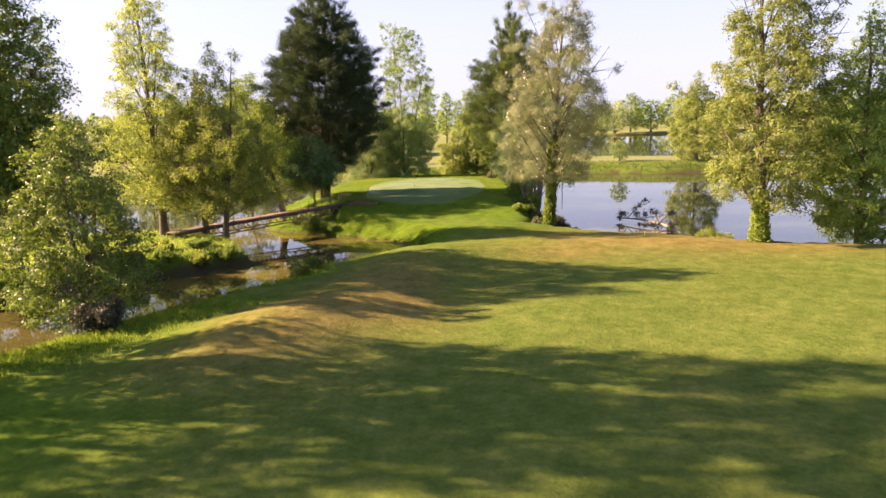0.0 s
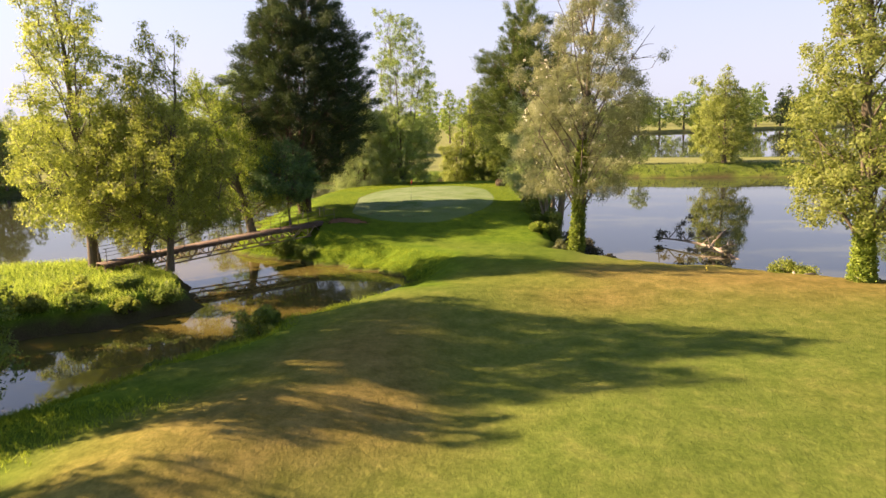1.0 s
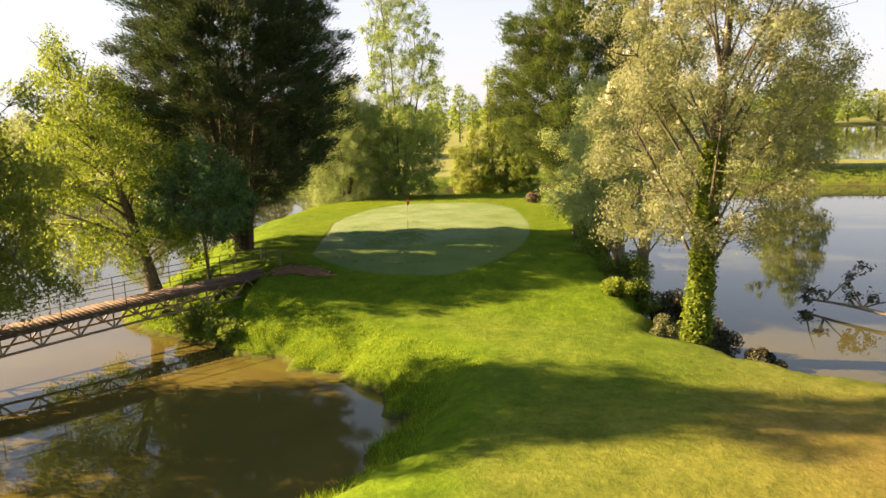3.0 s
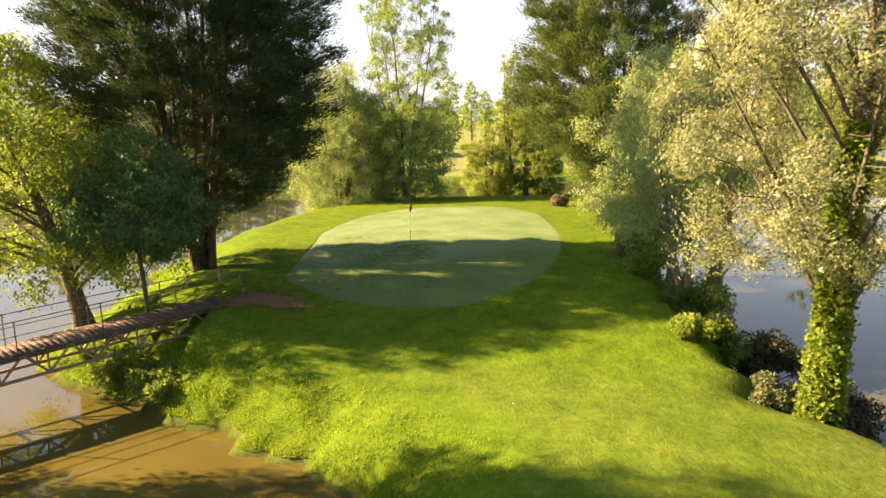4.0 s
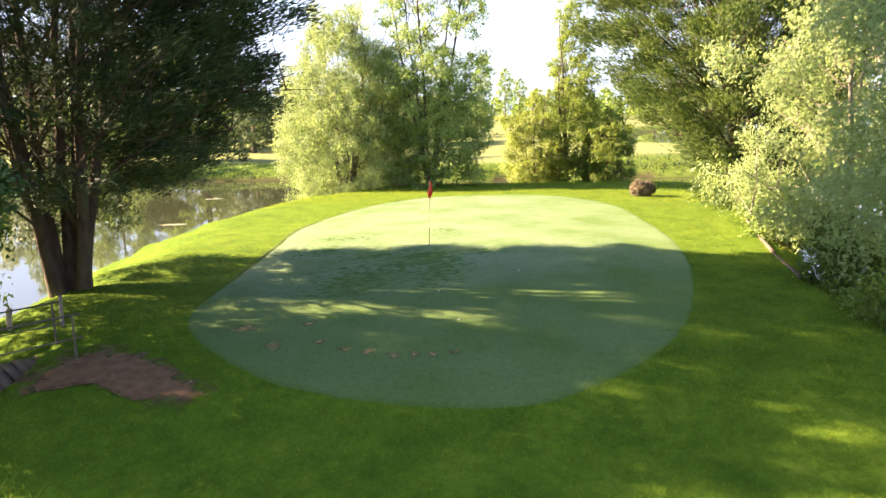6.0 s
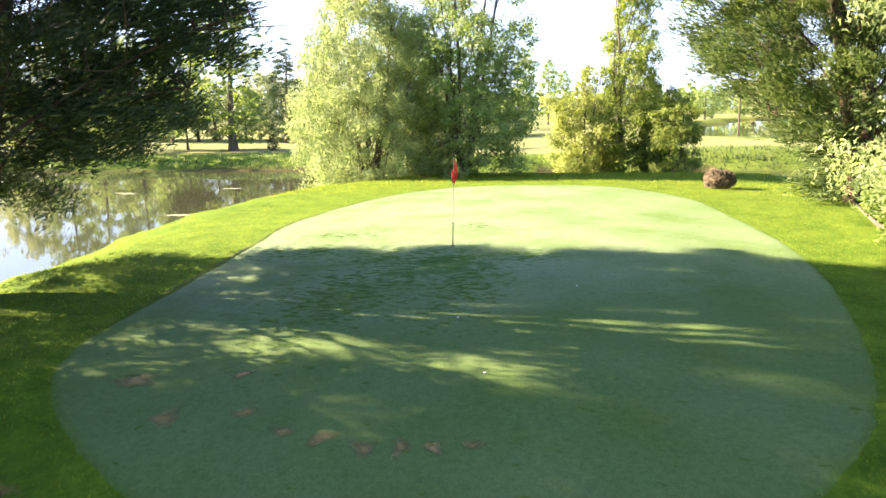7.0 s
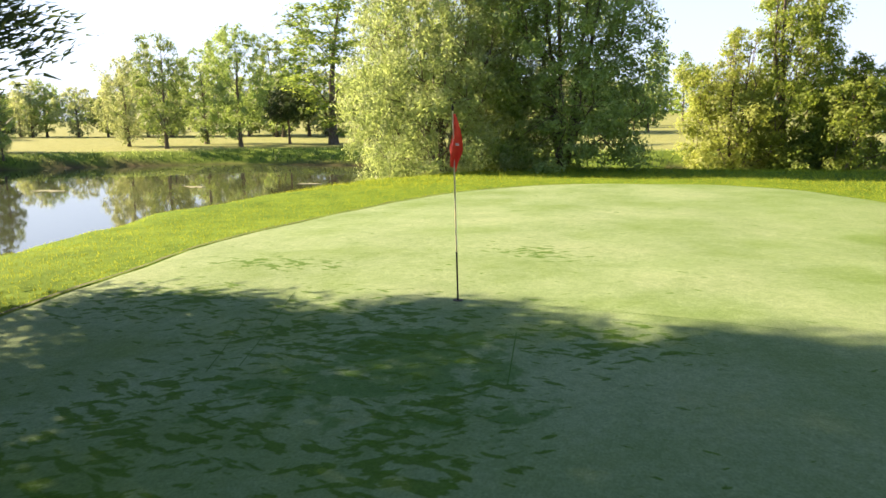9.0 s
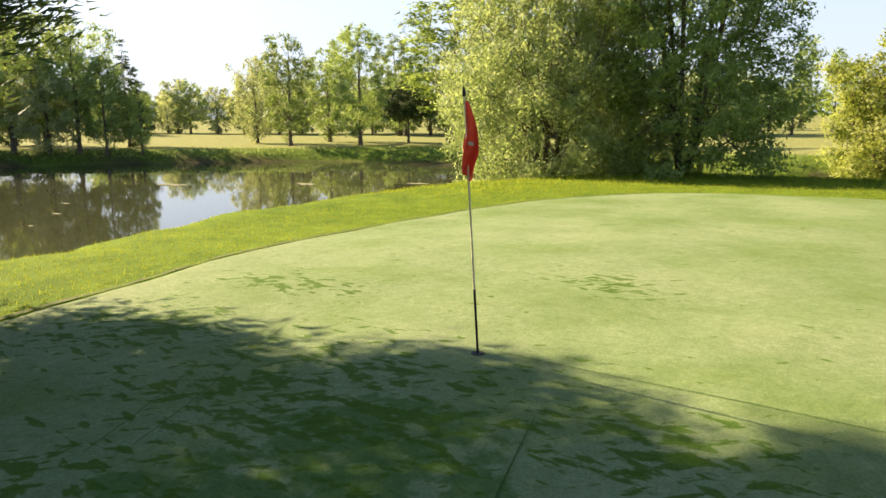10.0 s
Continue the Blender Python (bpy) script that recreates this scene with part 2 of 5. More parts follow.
def water_material():
    m, nodes, links, b = material("pond_water", 0.03, 0.5)
    b.inputs["IOR"].default_value = 1.33
    n = noise_tex(nodes, links, 0.07, 3.0)
    c = ramp(nodes, links, n, [(0.35, (0.075, 0.062, 0.014)), (0.65, (0.12, 0.10, 0.024))])
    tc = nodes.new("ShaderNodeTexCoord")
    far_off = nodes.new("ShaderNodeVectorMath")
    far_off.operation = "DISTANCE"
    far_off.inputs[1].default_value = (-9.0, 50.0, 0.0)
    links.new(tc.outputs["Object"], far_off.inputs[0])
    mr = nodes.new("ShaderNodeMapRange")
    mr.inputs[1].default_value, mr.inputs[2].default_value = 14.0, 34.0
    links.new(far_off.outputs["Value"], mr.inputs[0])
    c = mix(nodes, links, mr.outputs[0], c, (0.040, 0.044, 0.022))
    links.new(c, b.inputs["Base Color"])
    r = noise_tex(nodes, links, 2.2, 3.0, 0.5)
    r2 = noise_tex(nodes, links, 0.12, 2.0)
    mul = nodes.new("ShaderNodeMath")
    mul.operation = "MULTIPLY"
    links.new(r, mul.inputs[0])
    links.new(r2, mul.inputs[1])
    bump(nodes, links, b, mul.outputs[0], 0.06, 0.02)
    return m


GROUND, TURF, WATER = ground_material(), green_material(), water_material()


def plain(name, lo, hi, rough=0.7, scale=6.0, metal=0.0, bumpy=0.2):
    m, nodes, links, b = material(name, rough, 0.4)
    n = noise_tex(nodes, links, scale, 5.0, 0.6)
    info = nodes.new("ShaderNodeObjectInfo")
    c = ramp(nodes, links, n, [(0.3, lo), (0.7, hi)])
    v = nodes.new("ShaderNodeMapRange")
    v.inputs[3].default_value, v.inputs[4].default_value = 0.75, 1.2
    links.new(info.outputs["Random"], v.inputs[0])
    hs = nodes.new("ShaderNodeHueSaturation")
    links.new(v.outputs[0], hs.inputs["Value"])
    links.new(c, hs.inputs["Color"])
    links.new(hs.outputs[0], b.inputs["Base Color"])
    b.inputs["Metallic"].default_value = metal
    bump(nodes, links, b, n, bumpy, 0.01)
    return m


PLANK = plain("weathered_plank", (0.07, 0.047, 0.030), (0.15, 0.105, 0.068), 0.85, 8.0)
STEEL = plain("old_painted_steel", (0.17, 0.125, 0.07), (0.30, 0.23, 0.13), 0.6, 10.0)
RAIL = plain("dull_rail_paint", (0.07, 0.056, 0.04), (0.14, 0.115, 0.085), 0.6, 10.0)
ROOT = plain("dead_root", (0.05, 0.038, 0.018), (0.19, 0.145, 0.075), 0.9, 7.0, 0.0, 0.6)


def path_material(name, dark, light, grain, start):
    """Bare earth that gives way to grass in a ragged edge."""
    m, nodes, links, b = material(name, 0.95, 0.1)
    n = noise_tex(nodes, links, 5.0, 5.0, 0.6)
    earth = ramp(nodes, links, n, [(0.3, dark), (0.7, light)])
    at = nodes.new("ShaderNodeAttribute")
    at.attribute_name = "rim"
    ragged = noise_tex(nodes, links, grain, 6.0, 0.7)
    su = nodes.new("ShaderNodeMath")
    su.operation = "ADD"
    links.new(at.outputs["Fac"], su.inputs[0])
    links.new(ragged, su.inputs[1])
    half = nodes.new("ShaderNodeMapRange")
    half.inputs[1].default_value, half.inputs[2].default_value = start, 1.22
    links.new(su.outputs[0], half.inputs[0])
    links.new(earth, b.inputs["Base Color"])
    bump(nodes, links, b, n, 0.6, 0.02)
    gone = nodes.new("ShaderNodeBsdfTransparent")
    ms = nodes.new("ShaderNodeMixShader")
    links.new(half.outputs[0], ms.inputs[0])
    links.new(b.outputs[0], ms.inputs[1])
    links.new(gone.outputs[0], ms.inputs[2])
    links.new(ms.outputs[0], nodes["Material Output"].inputs[0])
    return m


PATH_EARTH = path_material("worn_earth", (0.115, 0.064, 0.030), (0.22, 0.13, 0.062), 2.6, 0.98)
SCUFF_EARTH = path_material("scuffed_earth", (0.20, 0.16, 0.05), (0.35, 0.25, 0.10), 7.0, 0.55)
DEADWOOD = plain("dead_wood", (0.22, 0.18, 0.13), (0.42, 0.36, 0.28), 0.85, 9.0)
FLAG_RED = plain("flag_red", (0.74, 0.050, 0.018), (0.88, 0.085, 0.030), 0.75, 20.0)
POLE_PAINT = plain("stick_paint", (0.66, 0.60, 0.36), (0.78, 0.72, 0.46), 0.4, 20.0)
POLE_BLACK = plain("stick_black", (0.015, 0.015, 0.015), (0.03, 0.03, 0.03), 0.4, 20.0)
CUP_DARK = plain("cup_dark", (0.012, 0.012, 0.01), (0.03, 0.03, 0.025), 0.7, 20.0)
WHITE_BIT = plain("white_bit", (0.6, 0.58, 0.52), (0.8, 0.78, 0.74), 0.6, 20.0)
PAD = plain("floating_weed", (0.14, 0.15, 0.08), (0.24, 0.24, 0.15), 1.0, 3.0)
PAD.node_tree.nodes["Principled BSDF"].inputs["Specular IOR Level"].default_value = 0.02


# ---- mesh helpers ----
def mesh_np(name, verts, faces, mats, smooth=False, face_mat=None):
    """A mesh from arrays; faces: n x 3 or n x 4."""
    me = bpy.data.meshes.new(name)
    verts, faces = np.asarray(verts, np.float32), np.asarray(faces, np.int32)
    k = faces.shape[1]
    me.vertices.add(len(verts))
    me.vertices.foreach_set("co", verts.ravel())
    me.loops.add(faces.size)
    me.loops.foreach_set("vertex_index", faces.ravel())
    me.polygons.add(len(faces))
    me.polygons.foreach_set("loop_start", np.arange(0, faces.size, k, dtype=np.int32))
    me.polygons.foreach_set("loop_total", np.full(len(faces), k, np.int32))
    if smooth:
        me.polygons.foreach_set("use_smooth", np.ones(len(faces), bool))
    for m in mats:
        me.materials.append(m)
    if face_mat is not None:
        me.polygons.foreach_set("material_index", np.asarray(face_mat, np.int32))
    me.update(calc_edges=True)
    me.validate()
    return me


def part(name, data, mat, parent, label=""):
    """Links a bmesh or a mesh as one object under a thing or part."""
    if isinstance(data, bmesh.types.BMesh):
        me = bpy.data.meshes.new(name)
        data.to_mesh(me)
        data.free()
        me.materials.append(mat)
    else:
        me = data
        if mat is not None and not me.materials:
            me.materials.append(mat)
    ob = new(name, me)
    ob.parent = parent
    if label:
        tagged(ob, label)
    return ob


def thing(name, place, label, category, group="", kind="", rz=0):
    ob = new(name)
    ob.matrix_basis = pose(*place, 0, 0, rz)
    return tagged(ob, label, category, group, kind)


def tube(points, radii, sides=7):
    """Vertices and quads of a tube along points."""
    p, r = np.asarray(points, float), np.asarray(radii, float)
    d = np.gradient(p, axis=0)
    d /= np.linalg.norm(d, axis=1)[:, None] + 1e-9
    ref = np.where(np.abs(d[:, 2:3]) > 0.9, np.array([[1.0, 0, 0]]), np.array([[0, 0, 1.0]]))
    u = np.cross(d, ref)
    u /= np.linalg.norm(u, axis=1)[:, None] + 1e-9
    w = np.cross(d, u)
    a = np.linspace(0, 2 * np.pi, sides, endpoint=False)
    v = p[:, None] + r[:, None, None] * (np.cos(a)[None, :, None] * u[:, None] + np.sin(a)[None, :, None] * w[:, None])
    n = len(p)
    i, j = np.meshgrid(np.arange(n - 1), np.arange(sides), indexing="ij")
    k = (j + 1) % sides
    f = np.stack([i * sides + j, i * sides + k, (i + 1) * sides + k, (i + 1) * sides + j], -1).reshape(-1, 4)
    return v.reshape(-1, 3), f


def join(pieces):
    vs, fs, o = [], [], 0
    for v, f in pieces:
        vs.append(v)
        fs.append(f + o)
        o += len(v)
    return np.concatenate(vs), np.concatenate(fs)


def box(x0, y0, z0, x1, y1, z1):
    v = np.array([(x, y, z) for z in (z0, z1) for x, y in ((x0, y0), (x1, y0), (x1, y1), (x0, y1))], float)
    return v, np.array([(0, 3, 2, 1), (4, 5, 6, 7), (0, 1, 5, 4), (1, 2, 6, 5), (2, 3, 7, 6), (3, 0, 4, 7)])


# ---- land ----
WEST_SHORE = [(-70, -80), (-56, -20), (-46, 10), (-37, 24), (-28, 29.8), (-21, 28.9), (-18.3, 28.2), (-14.8, 34), (-12.6, 37.6), (-9.4, 41.5), (-8.4, 44.8), (-5.7, 47), (-4.4, 49),
        (-3.0, 51.2), (-2.4, 54), (-2.4, 55.3), (-3.1, 56.8), (-4.9, 58.8), (-6.8, 60.2), (-9.1, 61.6), (-13.1, 63.8), (-15.4, 65.2), (-17.9, 67.4),
        (-18.7, 71), (-19.0, 79), (-20.4, 83), (-20.2, 90), (-18.8, 97), (-15, 103), (-9, 107)]
MAIN = WEST_SHORE + [(-3, 105.5), (0, 108.5), (6, 109), (9, 104), (10.8, 97), (10.2, 88),
        (8.2, 80), (7.2, 73), (7.4, 66), (8.2, 62.4), (10, 59.6), (12.6, 57.2), (16, 55.4), (20.6, 52.6), (26, 50.6), (32, 49), (60, 44), (130, 40), (400, 30), (400, -80)]
ISLAND = [(-14.2, 50.2), (-15.6, 47.6), (-18.2, 45.4), (-21.2, 43.6), (-24, 38.4), (-27.5, 34.8), (-34, 34), (-42, 37), (-52, 40), (-54, 47), (-40, 55), (-30, 58.5), (-24, 59), (-20, 57.6), (-16.5, 55)]
FAR = [(-4000, -60), (-96, -60), (-100, 40), (-112, 90), (-78, 114), (-72, 122), (-62, 129), (-48, 137), (-36, 136.5), (-20, 133), (-7, 129.5), (0, 131.5), (10, 135),
       (26, 131.5), (40, 127.5), (52, 125.5), (80, 118), (120, 100), (130, 70), (140, 60), (4000, 50), (4000, 4500), (-4000, 4500)]
LAKE = [(20, 215), (24, 196), (36, 172), (56, 156), (100, 146), (200, 150), (420, 230), (420, 400), (260, 505), (125, 440), (88, 440), (50, 330), (34, 285)]


def signed(poly, x, y):
    """Distance to a polygon's edge, positive inside."""
    p = np.array(poly, float)
    q = np.roll(p, -1, 0)
    best, inside = np.full(x.shape, 1e9), np.zeros(x.shape, bool)
    for (ax, ay), (bx, by) in zip(p, q):
        dx, dy = bx - ax, by - ay
        t = np.clip(((x - ax) * dx + (y - ay) * dy) / (dx * dx + dy * dy), 0, 1)
        best = np.minimum(best, np.hypot(x - ax - t * dx, y - ay - t * dy))
        cross = (ay > y) != (by > y)
        inside ^= cross & (x < (bx - ax) * (y - ay) / ((by - ay) if by != ay else 1e-9) + ax)
    return np.where(inside, best, -best)


def step(a, b, v):
    t = np.clip((v - a) / (b - a), 0, 1)
    return t * t * (3 - 2 * t)


def bell(x, y, cx, cy, sx, sy, turn=0.0):
    c, s = math.cos(radians(turn)), math.sin(radians(turn))
    u, v = (x - cx) * c + (y - cy) * s, -(x - cx) * s + (y - cy) * c
    return np.exp(-0.5 * ((u / sx) ** 2 + (v / sy) ** 2))


def wobble(x, y, s):
    return (np.sin(x * s + 1.3 * np.sin(y * s * 0.7)) + np.sin(y * s * 1.13 + 0.8 + np.sin(x * s * 0.6))) * 0.5


def land(x, y):
    """Height of the ground over the water, and the distances to the shores."""
    x, y = np.asarray(x, float), np.asarray(y, float)
    jag = 0.35 * wobble(x, y, 1.7) + 0.2 * wobble(x + 9, y - 4, 4.1)
    dm = signed(MAIN, x, y) + jag * step(60, 20, np.abs(y - 60))
    di = signed(ISLAND, x, y) + jag
    df = np.minimum(signed(FAR, x, y), -signed(LAKE, x, y)) + 1.5 * wobble(x, y, 0.25)
    plateau = step(60.0, 70.0, y) * step(108, 100, y)
    base = 1.2 + 1.3 * plateau + 0.25 * bell(x, y, -3, 84, 6, 12)
    base = base + 0.75 * bell(x, y, -0.2, 44.0, 3.4, 3.0) + 0.55 * bell(x, y, -3.6, 34.5, 2.4, 4.0, -20) + 0.8 * bell(x, y, -6.6, 27.5, 2.6, 3.2) - 0.3 * bell(x, y, 1.5, 37, 2.0, 4.5)
    base = base + 0.35 * bell(x, y, 9, 49.5, 6, 3) + 0.3 * bell(x, y, 3.5, 57, 3, 3) + 0.05 * wobble(x, y, 0.5) + 0.012 * wobble(x, y, 2.3)
    width = np.where(x < -10.5, 3.2 + 3.5 * plateau, 2.8)
    width = np.where((x > 3) & (y > 62), 1.6, width)
    zm = base * step(-0.15, 1.0, dm / width) ** 0.8
    zi = (1.25 + 0.12 * wobble(x, y, 0.7)) * step(-0.1, 1.0, di / 1.3)
    zf = (1.35 + 0.7 * bell(x, y, 45, 140, 30, 14) + 0.0035 * np.clip(y - 430, 0, 400)) * step(-0.2, 1.0, df / 4.5)
    z = np.maximum(np.maximum(zm, zi), zf)
    shore = np.maximum(np.maximum(dm, di), df)
    z = np.where(shore < 0, np.maximum(-0.9, 0.28 * shore - 0.02), z + 0.02)
    return z, shore, dm, di, df


def ground_z(x, y):
    return float(land(np.array([x]), np.array([y]))[0][0])


def axis(lo, hi, fine, low, high, grow=1.16):
    mid = list(np.arange(lo, hi + fine / 2, fine))
    s, v = fine, lo
    left = []
    while v > low:
        s *= grow
        v -= s
        left.append(v)
    s, v = fine, hi
    right = []
    while v < high:
        s = min(s * grow, 140) if v < 700 else s * grow
        v += s
        right.append(v)
    return np.array(left[::-1] + mid + right)


GX, GY = axis(-30, 30, 0.4, -3800, 3800), axis(6, 112, 0.4, -300, 4300, 1.07)
xx, yy = np.meshgrid(GX, GY, indexing="ij")
zz, shore, dm, di, df = land(xx, yy)
nx, ny = xx.shape
i, j = np.meshgrid(np.arange(nx - 1), np.arange(ny - 1), indexing="ij")
quads = np.stack([i * ny + j, (i + 1) * ny + j, (i + 1) * ny + j + 1, i * ny + j + 1], -1).reshape(-1, 4)
me = mesh_np("ground", np.stack([xx, yy, zz], -1).reshape(-1, 3), quads, [GROUND], True)
dry = 0.35 * bell(xx, yy, -3.6, 33.5, 3.2, 4.2, -25) + 0.5 * bell(xx, yy, -6.5, 27.5, 2.6, 2.6) + 0.8 * bell(xx, yy, 12, 50.5, 7, 2.2, -8) + 0.5 * bell(xx, yy, 25, 47, 9, 3)
dry = dry * 1.15 + 0.2 * bell(xx, yy, -9, 24, 5, 4) + 0.15 * bell(xx, yy, 5, 47, 5, 4) + 0.35 * bell(xx, yy, 6.5, 45.0, 2.4, 1.8) + 0.4 * bell(xx, yy, 9.0, 46.3, 3.6, 2.0) + 0.5 * bell(xx, yy, -4.6, 31.5, 2.6, 2.0, 20) + 0.45 * bell(xx, yy, -1.6, 33.5, 1.6, 2.6, 15)
for bx, by, k in ((-7.0, 26.2, 0.45), (-5.4, 30.5, 0.35), (-4.2, 34.0, 0.4), (-3.2, 37.5, 0.4), (-1.8, 41.2, 0.35)):
    dry = dry + k * bell(xx, yy, bx, by, 1.7, 2.2)
lush = step(4.5, 1.0, dm + 1.2 * wobble(xx, yy, 0.9)) * (xx < 4) * (yy < 66) + step(60.5, 66, yy + wobble(xx, yy, 0.7)) * (yy < 112) * (dm > 0) * 0.9
lush = lush + 0.6 * step(39, 56, yy + 0.8 * wobble(xx, yy, 0.6)) * (dm > 0) * (yy < 70) * step(9.5, 5.0, xx + wobble(xx, yy, 0.9))
lush = np.maximum(lush, (di > 0) * 0.9)
lush = np.maximum(lush, step(-3.5, -15.0, xx + 2.2 * np.sin(yy * 0.31) + 1.2 * np.sin(yy * 0.83 + 1) + 0.7 * wobble(xx, yy, 1.9)) * (dm > 0) * step(38, 33, yy))
lush = np.maximum(lush, (df > 0) * step(9, 2, df) * np.where(xx > 10, 0.25, 0.6))
meadow = step(5, 10, df + 2.0 * wobble(xx, yy, 0.21)) * 0.85
mud = np.maximum(step(0.22, 0.02, zz), step(0.95, 0.5, zz) * (di > -0.5) * 0.9)
col = np.stack([np.clip(dry, 0, 1), np.clip(lush, 0, 1), mud, meadow], -1).reshape(-1, 4).astype(np.float32)
ca = me.color_attributes.new("zone", "FLOAT_COLOR", "POINT")
ca.data.foreach_set("color", col.ravel())
tagged(new("ground", me), "mown golf course grass with dry patches and lush banks", "ground", kind="structure")

wv = [(-3800, -300, 0), (3800, -300, 0), (3800, 4300, 0), (-3800, 4300, 0)]
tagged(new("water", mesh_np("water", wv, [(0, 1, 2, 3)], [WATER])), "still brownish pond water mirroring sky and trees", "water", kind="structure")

# the putting green, a thin sheet of shorter turf
EDGE = [(-2.9, 66.6), (-0.6, 67.0), (1.5, 69.3), (2.8, 73.6), (3.4, 78.2), (3.3, 83.5), (2.6, 88.5), (0.4, 92.0), (-3.0, 93.0), (-6.4, 92.2), (-9.0, 88.0), (-9.9, 83), (-9.5, 78.2), (-9.1, 73.5), (-8.4, 69.7), (-5.9, 67.3)]


def closed_curve(points, n):
    p = np.array(points, float)
    m = len(p)
    out = []
    for t in np.linspace(0, m, n, endpoint=False):
        k, f = int(t), t - int(t)
        a, b, c, d = p[(k - 1) % m], p[k % m], p[(k + 1) % m], p[(k + 2) % m]
        out.append(0.5 * (2 * b + (c - a) * f + (2 * a - 5 * b + 4 * c - d) * f * f + (3 * b - a - 3 * c + d) * f ** 3))
    return np.array(out)


def patch(name, edge, rings, lift, mat, ragged=0.0):
    """A sheet that lies on the ground inside a closed curve."""
    n = len(edge)
    c = edge.mean(0)
    rng = np.random.RandomState(5)
    e = edge + rng.normal(0, ragged, edge.shape)
    vs = [np.array([[c[0], c[1]]])]
    for k in range(1, rings + 1):
        vs.append(c + (e - c) * (k / rings))
    vs.append(c + (e - c) * 1.0015)
    xy = np.concatenate(vs)
    z = land(xy[:, 0], xy[:, 1])[0] + lift
    z[-2 * n:] -= lift + 0.006
    f = []
    for k in range(rings):
        o0, o1 = 1 + k * n, 1 + (k + 1) * n
        a = np.arange(n)
        f.append(np.stack([o0 + a, o1 + a, o1 + (a + 1) % n, o0 + (a + 1) % n], -1))
    tri = np.stack([np.zeros(n, int), 1 + np.arange(n), 1 + (np.arange(n) + 1) % n, 1 + (np.arange(n) + 1) % n], -1)
    faces = np.concatenate(f)
    me = bpy.data.meshes.new(name)
    me.from_pydata(np.column_stack([xy, z]).tolist(), [], faces.tolist() + tri[:, :3].tolist())
    me.polygons.foreach_set("use_smooth", np.ones(len(me.polygons), bool))
    me.materials.append(mat)
    me.update()
    return me


GREEN_EDGE = closed_curve(EDGE, 260)
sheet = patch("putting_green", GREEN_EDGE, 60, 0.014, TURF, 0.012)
n_edge = len(GREEN_EDGE)
rings = np.concatenate([[0.0], np.repeat(np.arange(1, 61) / 60.0, n_edge), np.ones(n_edge)])
rows_x, rows_y = np.array([v.co.x for v in sheet.vertices]), np.array([v.co.y for v in sheet.vertices])
rim = np.clip(np.maximum(step(0.984, 1.0, rings), np.maximum(0.6 * step(77.0, 70.8, rows_y - 0.35 * (rows_x + 4)), 0.35 * step(-4.5, 2.5, rows_x))), 0, 1).astype(np.float32)
sheet.attributes.new("rim", "FLOAT", "POINT").data.foreach_set("value", rim)
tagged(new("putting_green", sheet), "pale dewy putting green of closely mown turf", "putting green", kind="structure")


def edge_cut(edge):
    """The narrow dark cut between green and rough, soil plus painted grass shadow."""
    n = len(edge)
    d = np.roll(edge, -1, 0) - np.roll(edge, 1, 0)
    d /= np.linalg.norm(d, axis=1)[:, None]
    out = np.column_stack([d[:, 1], -d[:, 0]])
    rng = np.random.RandomState(2)
    a, b = edge + out * 0.005, edge + out * (0.005 + rng.uniform(0.012, 0.034, (n, 1)) * step(-4.0, -8.0, edge[:, :1]) * step(70.0, 77.0, edge[:, 1:]) * 2)
    xy = np.concatenate([a, b])
    z = land(xy[:, 0], xy[:, 1])[0] + 0.018
    k = np.arange(n)
    me = mesh_np("green_edge", np.column_stack([xy, z]), np.stack([k, n + k, n + (k + 1) % n, (k + 1) % n], -1), [CUT_SOIL_SHADOW])
    tagged(new("green_edge", me), "dark soil edge with painted grass shadow between the green and the rough", "turf edge", kind="structure")


CUT_SOIL_SHADOW = plain("cut_soil_shadow", (0.035, 0.045, 0.010), (0.08, 0.09, 0.02), 0.95, 12.0)
edge_cut(GREEN_EDGE)


# ---- trees ----
def leaves(centres, length, width, rng, tilt=0.6, droop=0.0, aim=None, tri=False, face=None):
    """Small leaves at the centres, vertices and faces; face: the way their flat sides turn."""
    n = len(centres)
    a = rng.normal(size=(n, 3))
    a[:, 2] = a[:, 2] * tilt - droop
    if aim is not None:
        a = aim * 1.5 + a * 0.55
    if face is not None and aim is None:
        a = np.cross(face, rng.normal(size=(n, 3)))
        a /= np.linalg.norm(a, axis=1)[:, None] + 1e-9
        a[:, 2] -= droop
    a /= np.linalg.norm(a, axis=1)[:, None] + 1e-9
    s = np.cross(a, rng.normal(size=(n, 3)) if face is None else face)
    s /= np.linalg.norm(s, axis=1)[:, None] + 1e-9
    k = rng.uniform(0.6, 1.3, (n, 1))
    a, s = a * k * length, s * k * width * 0.5
    if tri:
        v = np.stack([centres - a * 0.5 + s, centres - a * 0.5 - s, centres + a * 0.5], 1).reshape(-1, 3)
        return v, np.arange(3 * n).reshape(-1, 3)
    v = np.stack([centres - a * 0.5, centres + s - a * 0.05, centres + a * 0.5, centres - s - a * 0.05], 1).reshape(-1, 3)
    return v, np.arange(4 * n).reshape(-1, 4)


def apart(points, gap, most):
    """Those of the points, in their order, that keep the gap from all before them; gap: one for each."""
    kept, gaps = np.empty((most, 3)), np.empty(most)
    pick = []
    for k, p in enumerate(points):
        m = len(pick)
        if m and np.any(((kept[:m] - p) ** 2).sum(1) < (0.5 * (gaps[:m] + gap[k])) ** 2):
            continue
        kept[m], gaps[m] = p, gap[k]
        pick.append(k)
        if len(pick) == most:
            break
    return np.array(pick, int)


